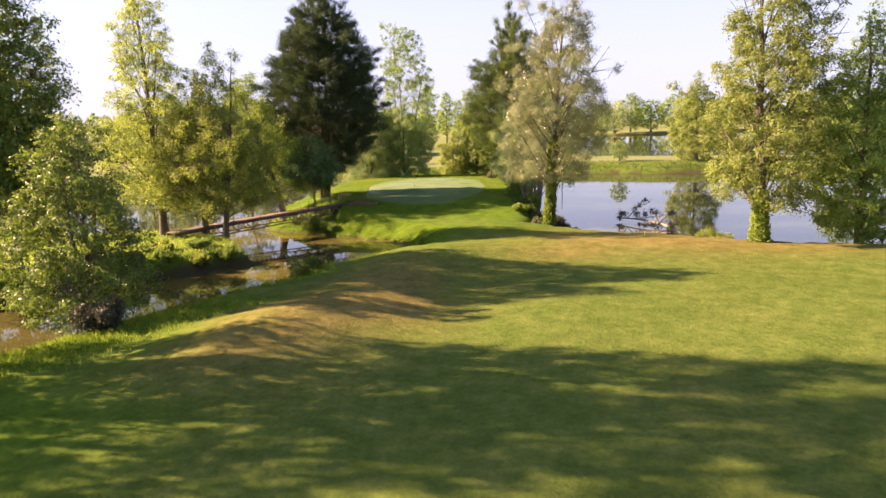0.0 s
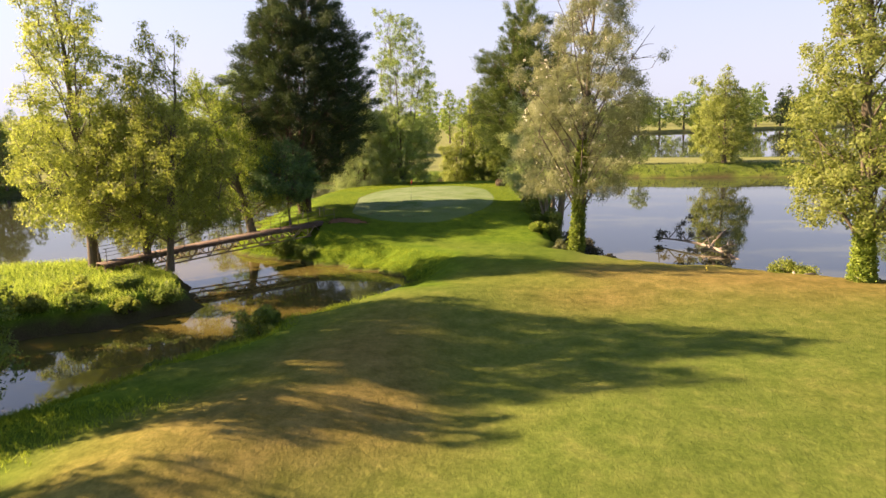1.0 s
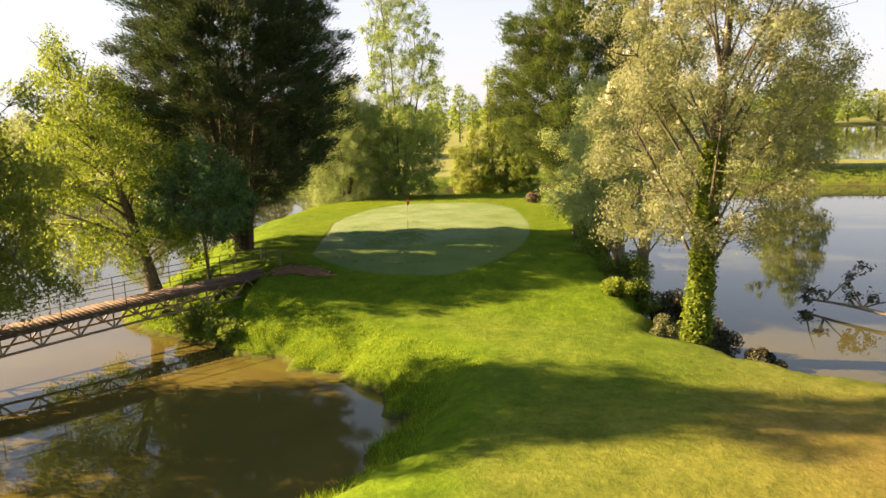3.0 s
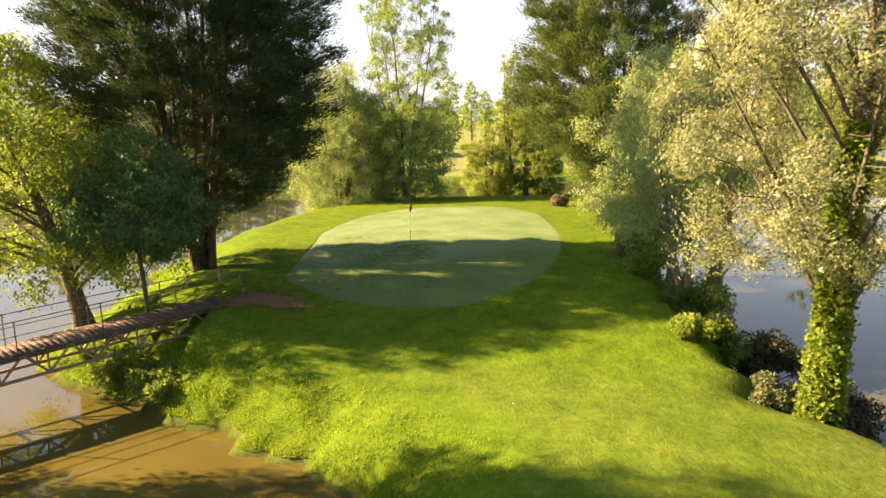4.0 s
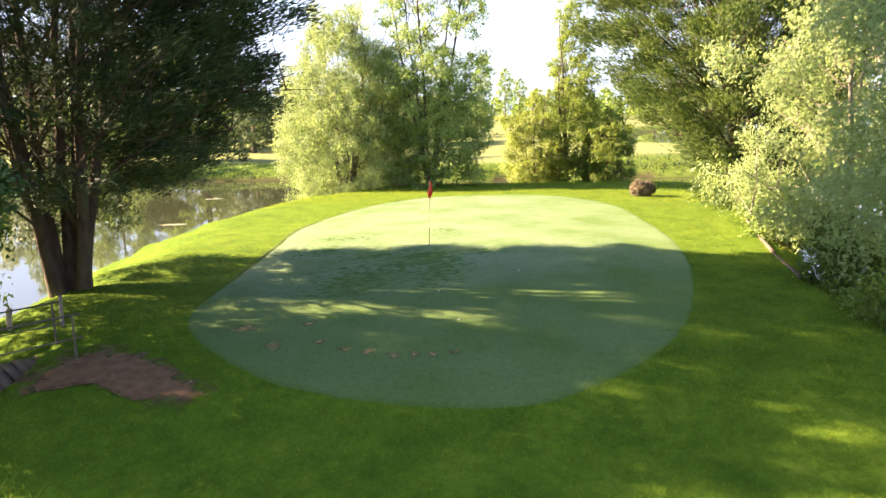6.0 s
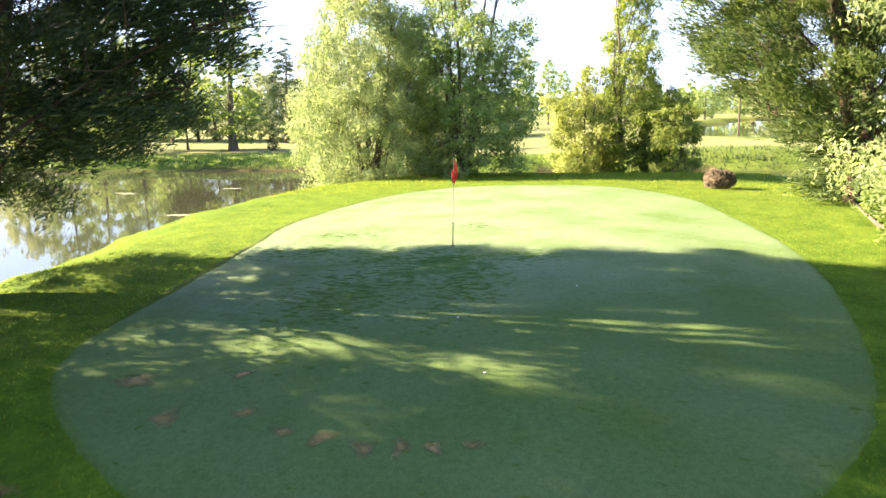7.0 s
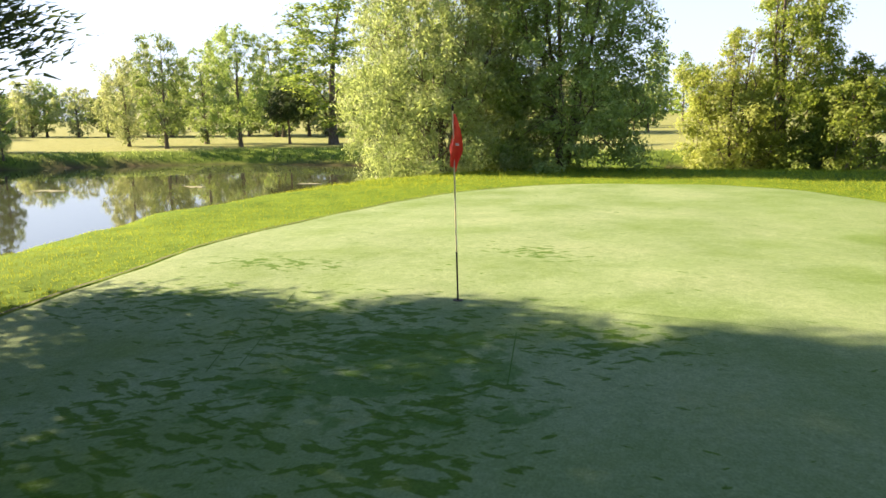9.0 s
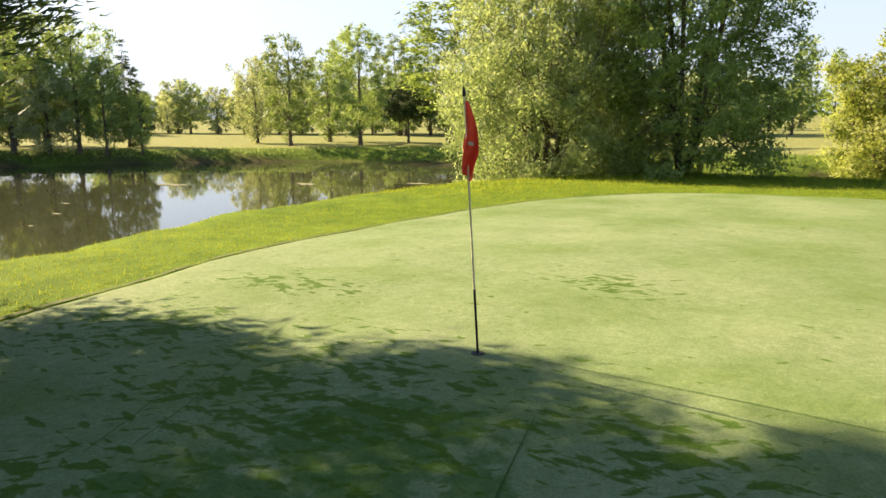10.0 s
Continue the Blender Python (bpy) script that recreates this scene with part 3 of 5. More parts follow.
def foliage(cc, out, rad, size, wide, cover, rng, droop=0.0, plume=0.0, flat=0.8, tri=True, ragged=0.30, sprigs=11):
    """Leaves in clumps round the centres; every clump is a handful of sprigs that face outwards and up."""
    n = len(cc)
    d = rng.normal(size=(n, sprigs, 3)) + 0.75 * out[:, None] + np.array([0, 0, 0.30])
    d /= np.linalg.norm(d, axis=2)[:, :, None]
    d *= rng.uniform(0.5, 1.12, (n, sprigs, 1)) * rad[:, None, None]
    if plume:
        d = d * 0.62 + (out[:, None] + np.array([0, 0, 0.35])) * rng.uniform(-0.4, 1.0, (n, sprigs, 1)) * plume * rad[:, None, None]
    d[:, :, 2] *= flat
    per = cover * 12.6 * rad ** 2 / (size * size * wide * 0.5) / sprigs
    cnt = rng.poisson(np.repeat(per, sprigs) * rng.choice([0.5, 0.9, 1.1, 1.5], n * sprigs))
    idx = np.repeat(np.arange(n * sprigs), cnt)
    clump, sub = idx // sprigs, d.reshape(-1, 3)[idx]
    g = sub + rng.normal(size=(len(idx), 3)) * (ragged * rad[clump])[:, None] * np.array([1, 1, flat])
    if droop:
        g[:, 2] -= np.abs(rng.normal(0, droop, len(idx)))
    face = g / (np.linalg.norm(g, axis=1)[:, None] + 1e-6) + 0.38 * rng.normal(size=g.shape) + np.array([0, 0, 0.25])
    face /= np.linalg.norm(face, axis=1)[:, None] + 1e-9
    pos = cc[clump] + g
    aim = None
    if plume:
        aim = out[clump] + np.array([0, 0, 0.45])
    ok = pos[:, 2] > 0.12
    return leaves(pos[ok], size, size * wide, rng, 0.7, 0.7 if droop else 0.0, aim[ok] if plume else None, tri, face[ok])


def curve3(p0, p1, p2, n):
    t = np.linspace(0, 1, n)[:, None]
    return (1 - t) ** 2 * np.array(p0) + 2 * t * (1 - t) * np.array(p1) + t * t * np.array(p2)


def radius_at(profile, f):
    return float(np.interp(f, [p for p, _ in profile], [r for _, r in profile]))


def tree(name, x, y, h, profile, leaf, bark, label, category="tree", group="", trunk=0.25, stems=1, limbs=26, clump=0.75, cover=0.30, size=0.17, wide=0.55, pack=0.85, most=900,
         flat=0.8, droop=0.0, rise=0.35, lean=(0, 0), seed=1, clear=0.1, ivy=0.0, z=None, sides=7, lopsided=0.25, plume=0.0, far=False, thin=(), tri=True, side=None, gaps=-0.2, cut=None, forks=4, hollow=0.25, fluff=0):
    """A tree: tapered stems, limbs that reach the crown's outline, twigs, and a crown of leaves in separate clumps.
    profile: (share of the height, radius) of the crown; clump: the clumps' radius; pack: how close they stand; cover: how many leaves they have."""
    rng = np.random.RandomState(seed)
    base = ground_z(x, y) - 0.08 if z is None else z
    root = thing(name, (x, y, base), label, category, group)
    wood, stem_lines = [], []
    for s in range(stems):
        ang = rng.uniform(0, 6.28) + s * 6.28 / max(stems, 1)
        off = 0.0 if stems == 1 else trunk * (1.2 if stems < 7 else 1.6)
        out = 0.0 if stems == 1 else rng.uniform(0.06, 0.16) * h
        top = h * (0.95 if s == 0 else rng.uniform(0.6, 0.88))
        n = 14
        t = np.linspace(0, 1, n)
        px = off * math.cos(ang) + lean[0] * t ** 1.3 + out * math.cos(ang) * t + np.cumsum(rng.normal(0, 0.006 * h, n)) * t
        py = off * math.sin(ang) + lean[1] * t ** 1.3 + out * math.sin(ang) * t + np.cumsum(rng.normal(0, 0.006 * h, n)) * t
        line = np.column_stack([px, py, t * top])
        r0 = trunk * (1.0 if stems == 1 else 0.75)
        rad = r0 * (1 - t) ** 0.85 + 0.012
        rad[0] *= 1.45
        rad[1] *= 1.08
        stem_lines.append((line, rad, top))
        wood.append(tube(line, rad, sides + 2))
    trunks = [part("trunk" if stems == 1 else "stem", mesh_np("trunk", *w, [bark], True), None, root) for w in wood]
    pts = [line[8:] for line, _, _ in stem_lines]
    side_bias = rng.uniform(0, 6.28)
    for b in range(limbs):
        line, rad, top = stem_lines[rng.randint(len(stem_lines))] if b >= len(stem_lines) else stem_lines[b]
        f = clear + (0.97 - clear) * (b + rng.uniform(0, 1)) / limbs
        zf = min(f * h, top * 0.97)
        k = zf / top * (len(line) - 1)
        p0 = line[int(k)] + (line[min(int(k) + 1, len(line) - 1)] - line[int(k)]) * (k - int(k))
        ang = b * 2.4 + rng.normal(0, 0.5)
        reach = radius_at(profile, f) * rng.uniform(0.6, 1.05) * (1 + lopsided * math.cos(ang - side_bias) * rng.uniform(0.3, 1))
        up = rise * reach * rng.uniform(0.5, 1.4)
        end = np.array([lean[0] * f ** 1.3 + reach * math.cos(ang), lean[1] * f ** 1.3 + reach * math.sin(ang), min(f * h + up, h * 0.99)])
        start = p0 - np.array([0, 0, min(0.12 * h, zf * 0.35)]) * (1 if rise > 0 else 0)
        kk = max(start[2], 0.02) / top * (len(line) - 1)
        start = line[int(kk)] + (line[min(int(kk) + 1, len(line) - 1)] - line[int(kk)]) * (kk - int(kk))
        mid_p = (start * 0.45 + end * 0.55) + np.array([0, 0, 0.12 * reach]) + rng.normal(0, 0.06 * reach, 3)
        lim = curve3(start, mid_p, end, 9)
        r0 = max(0.018, np.interp(kk, range(len(rad)), rad) * 0.3)
        branches = [tube(lim, np.linspace(r0, 0.012, 9), 5)]
        pts.append(lim[3:])
        for _ in range(1 if far else forks):
            q = lim[rng.randint(3, 8)]
            d = rng.normal(0, 1, 3)
            d[2] = abs(d[2]) * 0.4 * np.sign(rise + 0.01)
            e = q + d / np.linalg.norm(d) * reach * rng.uniform(0.2, 0.45)
            tw = curve3(q, (q + e) / 2 + rng.normal(0, 0.05 * reach, 3), e, 5)
            branches.append(tube(tw, np.linspace(r0 * 0.35 + 0.006, 0.006, 5), 4))
            pts.append(tw[1:])
        part("limb", mesh_np("limb", *join(branches), [bark], True), None, root)
    pts = np.concatenate(pts)
    span, wide_at = [p for p, _ in profile], [q for _, q in profile]

    def shell(f, a, u):
        r = np.maximum(np.interp(f, span, wide_at) - 0.45 * clump, 0.1) * u
        return np.column_stack([lean[0] * f ** 1.3 + r * np.cos(a), lean[1] * f ** 1.3 + r * np.sin(a), f * h])

    nf = 700 if far else 3200
    f, a = rng.uniform(max(clear, span[0]), 1.0, nf) ** 0.9, rng.uniform(0, 6.28, nf)
    vol = shell(f, a, rng.uniform(hollow, 1, nf) ** 0.5 * (1 + lopsided * 0.5 * np.cos(a - side_bias)) * rng.uniform(0.8, 1.06, nf))
    cc = np.concatenate([vol, pts[rng.permutation(len(pts))]])
    cc = cc[rng.permutation(len(cc))]
    for below, kept, front in thin:
        low = (cc[:, 2] < below * h) & (cc[:, 1] < front)
        cc = cc[~low | (rng.uniform(0, 1, len(cc)) < kept)]
    drift = Vector((seed * 7.3, seed * 3.1, 0.0))
    loose = 0.36 / clump
    cc = cc[[noise.noise(Vector((p[0] * loose, p[1] * loose, p[2] * loose)) + drift) > gaps for p in cc]]
    for a0, half, ns, f0, f1 in side or ():
        extra = shell(rng.uniform(f0, f1, ns), radians(a0) + rng.uniform(-1, 1, ns) * radians(half), rng.uniform(0.3, 1.0, ns))
        cc = np.concatenate([extra, cc])
    if cut:
        cc = cc[~((cc[:, 0] > cut[0]) & (cc[:, 2] < cut[1] + cut[2] * (cc[:, 0] - cut[0])))]
    cc = cc[cc[:, 2] > 0.2]
    rad = clump * rng.uniform(0.6, 1.35, len(cc)) * (1 - 0.35 * np.clip(cc[:, 2] / h, 0, 1) ** 3)
    pick = apart(cc, rad * 1.6 * pack, most)
    cc, rad = cc[pick], rad[pick]
    heart = np.column_stack([lean[0] * (cc[:, 2] / h) ** 1.3, lean[1] * (cc[:, 2] / h) ** 1.3, cc[:, 2] * 0.85 + 0.05 * h])
    out = cc - heart
    out /= np.linalg.norm(out, axis=1)[:, None] + 0.3
    twigs = []
    for p in cc[:: 3 if far else 1]:
        q = pts[np.argmin(((pts - p - np.array([0, 0, -0.8])) ** 2).sum(1))]
        if np.linalg.norm(p - q) > 0.15:
            twigs.append(tube(curve3(q, (p + q) / 2 + np.array([0, 0, 0.12]), p, 4), np.linspace(0.022, 0.006, 4), 4))
    if twigs:
        tagged(part("twig_mass", mesh_np("twig_mass", *join(twigs), [bark], True), None, root), kind="stuff")
    part("crown", mesh_np("crown", *foliage(cc, out, rad, size, wide, cover, rng, droop, plume, flat, tri), [leaf]), None, root)
    if fluff:
        p = cc[rng.randint(0, len(cc), fluff)] + rng.normal(0, 0.4, (fluff, 3))
        p = np.repeat(p, 46, 0) + rng.normal(0, 0.045, (fluff * 46, 3)) * np.repeat(rng.uniform(0.5, 1.4, fluff), 46)[:, None]
        tagged(part("seed_fluff", mesh_np("seed_fluff", *leaves(p, 0.06, 0.03, rng), [FLUFF]), None, root, "white tufts of poplar seed fluff"), kind="stuff")
    if ivy > 0:
        line, rad, top = stem_lines[0]
        n = int(2600 * ivy)
        k = rng.uniform(0, min(ivy / top, 1) * (len(line) - 1), n)
        lo = k.astype(int)
        p = line[lo] + (line[np.minimum(lo + 1, len(line) - 1)] - line[lo]) * (k - lo)[:, None]
        rr = np.interp(k, range(len(rad)), rad) + np.abs(rng.normal(0.06, 0.09, n))
        a = rng.uniform(0, 6.28, n)
        p = p + np.column_stack([rr * np.cos(a), rr * np.sin(a), rng.normal(0, 0.1, n)])
        part("ivy", mesh_np("ivy", *leaves(p, 0.13, 0.11, rng, 0.6, 0.3), [LEAF_FRESH]), None, trunks[0], "ivy climbing the trunk")
    return root


def bush(name, x, y, h, r, leaf, label, seed=1, n=5000, size=0.12, group="", category="bush", z=None, stretch=(1, 1), lumps=14, twigs=14):
    """A low bush: twigs from the ground and a ragged dome of leaves in lumps."""
    rng = np.random.RandomState(seed)
    base = ground_z(x, y) - 0.05 if z is None else z
    root = thing(name, (x, y, base), label, category, group)
    wood = []
    cs = []
    for k in range(lumps):
        a, u = rng.uniform(0, 6.28), rng.uniform(0, 1) ** 0.6
        c = np.array([r * u * math.cos(a) * stretch[0] * 0.8, r * u * math.sin(a) * stretch[1] * 0.8, h * rng.uniform(0.25, 0.85) * (1 - 0.45 * u)])
        cs.append((c, rng.uniform(0.2, 0.42) * min(h, r)))
    for k in range(twigs):
        c = cs[k % lumps][0] + rng.normal(0, 0.15 * r, 3)
        c[2] = abs(c[2]) + 0.1
        wood.append(tube(curve3((rng.normal(0, 0.08 * r), rng.normal(0, 0.08 * r), 0), c * np.array([0.4, 0.4, 0.7]), c * 1.05, 6), np.linspace(0.03, 0.006, 6), 4))
    tagged(part("twig_mass", mesh_np("twig_mass", *join(wood), [BARK], True), None, root), kind="stuff")
    pos = []
    for c, s in cs:
        m = int(n * 1.15) // lumps
        d = rng.normal(size=(m, 3))
        d /= np.linalg.norm(d, axis=1)[:, None]
        pos.append(c + d * s * rng.uniform(0.35, 1.25, (m, 1)) ** 0.7)
    pos = np.concatenate(pos)
    pos = pos[pos[:, 2] > 0.03]
    part("foliage", mesh_np("foliage", *leaves(pos, size, size * 0.7, rng, 0.8, 0.0, None, True), [leaf]), None, root)
    return root


def scaled(profile, k):
    return [(f, r * k) for f, r in profile]


# left shore and island
tree("tall_poplar", -22.9, 55.8, 20.0, [(0.1, 2.0), (0.18, 3.7), (0.34, 4.1), (0.48, 3.2), (0.6, 2.6), (0.8, 2.2), (1.0, 0.5)], LEAF_YELLOW, BARK,
     "tall slender poplar with olive leaves on the grassy island", trunk=0.30, limbs=36, clump=0.62, cover=0.28, size=0.155, rise=0.75, seed=11, clear=0.12, lean=(-0.8, 0), gaps=-0.12)
tree("willow", -17.8, 54.6, 14.8, [(0.1, 2.6), (0.18, 4.6), (0.34, 5.2), (0.52, 4.6), (0.66, 2.8), (0.8, 1.5), (1.0, 0.4)], LEAF_YELLOW, BARK,
     "yellow-green willow with a slim open top at the island's tip", trunk=0.26, stems=2, limbs=36, clump=0.62, cover=0.28, size=0.14, droop=0.2, rise=0.35, seed=12, clear=0.16, gaps=-0.02)
tree("poplar", -20.0, 57.0, 13.5, [(0.1, 1.5), (0.25, 3.0), (0.45, 3.2), (0.65, 2.2), (0.85, 1.8), (1.0, 0.4)], LEAF_OLIVE, BARK,
     "leafy poplar with olive green leaves on the island", trunk=0.26, limbs=30, clump=0.62, cover=0.26, size=0.155, rise=0.8, seed=13, gaps=0.0)
tree("willow", -16.7, 69.0, 13.4, [(0.1, 2.8), (0.2, 5.0), (0.4, 5.2), (0.6, 4.3), (0.82, 2.9), (1.0, 0.6)], LEAF_FRESH, BARK,
     "spreading green willow leaning over the bridge", trunk=0.34, limbs=34, clump=0.72, cover=0.32, size=0.15, droop=0.3, rise=0.15, seed=414, clear=0.18, lean=(-3.6, -0.6), gaps=0.03, thin=[(0.44, 0.3, 9)])
# Willow's hanging limb built as a tree, its shade partly in the leaf colour.
tree("leafy_tree", -13.1, 67.3, 7.2, [(0.33, 1.6), (0.5, 2.6), (0.7, 2.6), (0.88, 1.8), (1.0, 0.3)], LEAF_BLUISH, BARK,
     "dense blue-green hanging willow limb under the tall cypress, built as a tree", trunk=0.09, limbs=22, clump=0.5, cover=0.52, size=0.15, seed=15, clear=0.36, droop=0.2, gaps=-0.08)
tree("cypress", -13.3, 73.2, 21.8, [(0.05, 3.8), (0.14, 5.2), (0.22, 5.9), (0.38, 5.7), (0.52, 5.5), (0.64, 4.6), (0.77, 3.4), (0.88, 2.1), (1.0, 0.3)], NEEDLE_DARK, BARK_RED,
     "tall dark cypress with many stems beside the green", trunk=0.2, stems=9, limbs=90, clump=0.72, cover=0.36, size=0.2, wide=0.22, flat=0.75, rise=0.35, seed=16, clear=0.10, plume=0.9, lopsided=0.08, lean=(0.3, 0.3), gaps=-0.36, pack=0.69,
     cut=(1.3, 2.6, 0.95), thin=[(0.34, 0.28, -1.1), (0.27, 0.0, -2.6)], side=[(80, 58, 560, 0.12, 0.52), (122, 22, 50, 0.06, 0.16)], most=1250)
# left foreground
# Deep leaf colour puts the shade from trees further left into this crown.
tree("shore_tree", -16.6, 32.4, 10.4, [(0.02, 2.2), (0.15, 3.3), (0.35, 3.4), (0.6, 2.5), (0.82, 1.4), (1.0, 0.3)], LEAF_DEEP, BARK,
     "bushy green tree on the near shore", trunk=0.2, stems=3, limbs=36, clump=0.6, cover=0.34, size=0.17, seed=17, gaps=-0.08, clear=0.05, rise=0.8, lopsided=0.3, lean=(-0.6, 0.6), z=0.1)
tree("shore_tree", -27.0, 43.0, 20.5, [(0.05, 2.0), (0.2, 4.6), (0.5, 4.8), (0.7, 3.6), (0.88, 2.2), (1.0, 0.4)], LEAF_DEEP, BARK,
     "tall dark leafy tree on the island's shore", trunk=0.34, limbs=40, clump=0.75, cover=0.36, size=0.22, seed=18, clear=0.06, rise=0.6)
tree("shore_tree", -27.0, 38.6, 18.0, [(0.05, 2.0), (0.2, 4.6), (0.5, 4.8), (0.7, 3.6), (0.88, 2.2), (1.0, 0.4)], LEAF_GREEN, BARK,
     "tall leafy tree on the island's shore", trunk=0.34, limbs=30, clump=0.8, cover=0.32, size=0.26, seed=44, clear=0.06, rise=0.6)
for k, (tx, ty, th) in enumerate(((-25.0, 21.5, 25.0), (-29.0, 26.0, 27.0), (-24.0, 25.2, 22.0), (-33.0, 20.0, 29.0))):
    tree("shore_tree", tx, ty, th, [(0.06, 2.0), (0.2, 3.6), (0.5, 4.2), (0.75, 3.8), (0.9, 2.6), (1.0, 0.6)], LEAF_GREEN, BARK,
         "tall leafy tree shading the near fairway", group="trees along the near shore", trunk=0.3, limbs=22, clump=0.8, cover=0.23, size=0.36, gaps=0.10, seed=50 + k, clear=0.16, rise=0.6)
# right shore
tree("ivy_tree", 8.5, 60.6, 19.8, [(0.1, 0.9), (0.2, 2.6), (0.34, 4.3), (0.5, 4.6), (0.66, 3.7), (0.82, 2.4), (1.0, 0.8)], LEAF_TAN, BARK,
     "airy poplar with an ivy-clad trunk at the water's edge", trunk=0.31, limbs=36, wide=0.6, clump=0.66, cover=0.29, size=0.09, rise=1.1, seed=21, clear=0.2, lopsided=0.35, gaps=0.02, ivy=8.0, lean=(1.4, -0.4), droop=0.1, forks=5, fluff=260)
tree("ivy_tree", 21.6, 48.9, 20.5, [(0.06, 1.4), (0.14, 3.2), (0.3, 4.3), (0.5, 4.0), (0.7, 3.0), (0.88, 1.9), (1.0, 0.3)], LEAF_OLIVE, BARK,
     "leafy poplar with an ivy-clad trunk on the dry bank", trunk=0.36, limbs=40, clump=0.68, cover=0.32, size=0.18, rise=1.1, gaps=-0.08, seed=22, clear=0.1, ivy=3.5)
tree("shore_tree", 29.0, 50.2, 17.0, [(0.04, 1.4), (0.18, 3.6), (0.35, 4.6), (0.55, 3.8), (0.75, 2.4), (1.0, 0.3)], LEAF_GREEN, BARK,
     "leafy green tree on the pond's near shore", trunk=0.3, limbs=36, clump=0.7, cover=0.36, size=0.21, rise=0.7, seed=23, clear=0.06)
tree("willow", 8.0, 70.0, 13.6, [(0.06, 1.5), (0.2, 3.2), (0.4, 4.3), (0.6, 4.2), (0.8, 3.0), (1.0, 0.5)], LEAF_WILLOW, BARK_PALE,
     "pale yellow-green willow with several stems on the bank", trunk=0.26, stems=4, limbs=40, clump=0.76, wide=0.42, cover=0.28, size=0.13, droop=0.2, rise=0.6, seed=24, clear=0.28, gaps=0.10, pack=0.95)
tree("willow", 8.4, 77.8, 12.0, [(0.06, 2.0), (0.2, 3.2), (0.4, 3.6), (0.6, 3.2), (0.8, 2.4), (1.0, 0.5)], LEAF_WILLOW, BARK_PALE,
     "pale yellow-green willow with several stems on the bank", trunk=0.24, stems=3, limbs=36, clump=0.74, wide=0.42, cover=0.29, size=0.135, droop=0.2, rise=0.6, seed=25, clear=0.24, gaps=0.03, pack=0.95)
tree("pine", 8.4, 88.5, 20.5, [(0.0, 1.5), (0.1, 2.6), (0.22, 4.8), (0.36, 6.5), (0.5, 5.6), (0.62, 3.9), (0.78, 2.2), (0.9, 1.1), (1.0, 0.15)], NEEDLE_GREEN, BARK_RED,
     "tall green conifer with sweeping boughs beside the green", trunk=0.27, stems=3, limbs=90, clump=0.82, cover=0.44, size=0.22, wide=0.24, flat=0.8, rise=0.7, seed=26, clear=0.0, gaps=-0.28, plume=1.0, lopsided=0.1, lean=(-1.6, 0), pack=0.82)
tree("small_pine", -54.0, 154.5, 7.6, [(0.42, 1.6), (0.5, 3.4), (0.65, 4.2), (0.82, 3.2), (1.0, 0.8)], NEEDLE_DARK, BARK,
     "small dark umbrella-shaped pine on the far bank", trunk=0.16, limbs=22, clump=0.7, cover=0.5, size=0.34, wide=0.4, rise=0.15, seed=34, clear=0.42, gaps=-0.6, lopsided=0.1)
# behind the green
tree("willow", -12.8, 100.6, 12.8, [(0.0, 3.4), (0.15, 4.6), (0.35, 4.7), (0.6, 3.9), (0.82, 2.4), (1.0, 0.5)], LEAF_WILLOW, BARK,
     "pale weeping willow bush at the pond's edge", trunk=0.18, stems=5, limbs=46, clump=0.6, wide=0.42, cover=0.36, size=0.15, droop=0.35, rise=0.4, seed=27, clear=0.02, gaps=-0.25)
tree("alder", -7.35, 101.2, 20.8, [(0.0, 3.1), (0.15, 3.9), (0.33, 3.8), (0.5, 3.6), (0.7, 3.8), (0.88, 3.2), (1.0, 1.2)], LEAF_FAR, BARK,
     "tall green alder with an open top behind the green", trunk=0.12, stems=5, limbs=60, clump=0.6, cover=0.32, size=0.16, rise=0.8, seed=28, clear=0.02, gaps=0.15, side=[(-50, 140, 420, 0.01, 0.36)])
tree("yellow_shrub_tree", -0.55, 107.3, 8.2, [(0.02, 1.4), (0.2, 2.1), (0.5, 2.05), (0.8, 1.3), (1.0, 0.3)], LEAF_GOLD, BARK,
     "yellow-green shrubby tree beyond the green", trunk=0.12, stems=4, limbs=30, clump=0.55, cover=0.42, size=0.14, rise=0.8, seed=29, gaps=-0.15, clear=0.02)
tree("poplar", 2.0, 107.9, 14.5, [(0.02, 2.2), (0.2, 2.6), (0.4, 2.2), (0.6, 1.6), (0.85, 1.3), (1.0, 0.3)], LEAF_FRESH, BARK,
     "slim green poplar above a dark thicket", trunk=0.16, stems=3, limbs=30, clump=0.5, cover=0.4, size=0.15, rise=0.9, seed=30, clear=0.02)
tree("leafy_tree", 4.4, 106.4, 5.8, [(0.0, 1.6), (0.3, 2.1), (0.6, 1.9), (0.85, 1.1), (1.0, 0.3)], LEAF_FRESH, BARK,
     "dense green leafy tree at the far end of the point", trunk=0.12, stems=3, limbs=24, clump=0.5, cover=0.45, size=0.15, seed=33, clear=0.02)
bush("thicket", 2.6, 105.4, 3.0, 1.8, LEAF_GREEN, "shady green thicket at the water's edge", 31, 9000, 0.16)

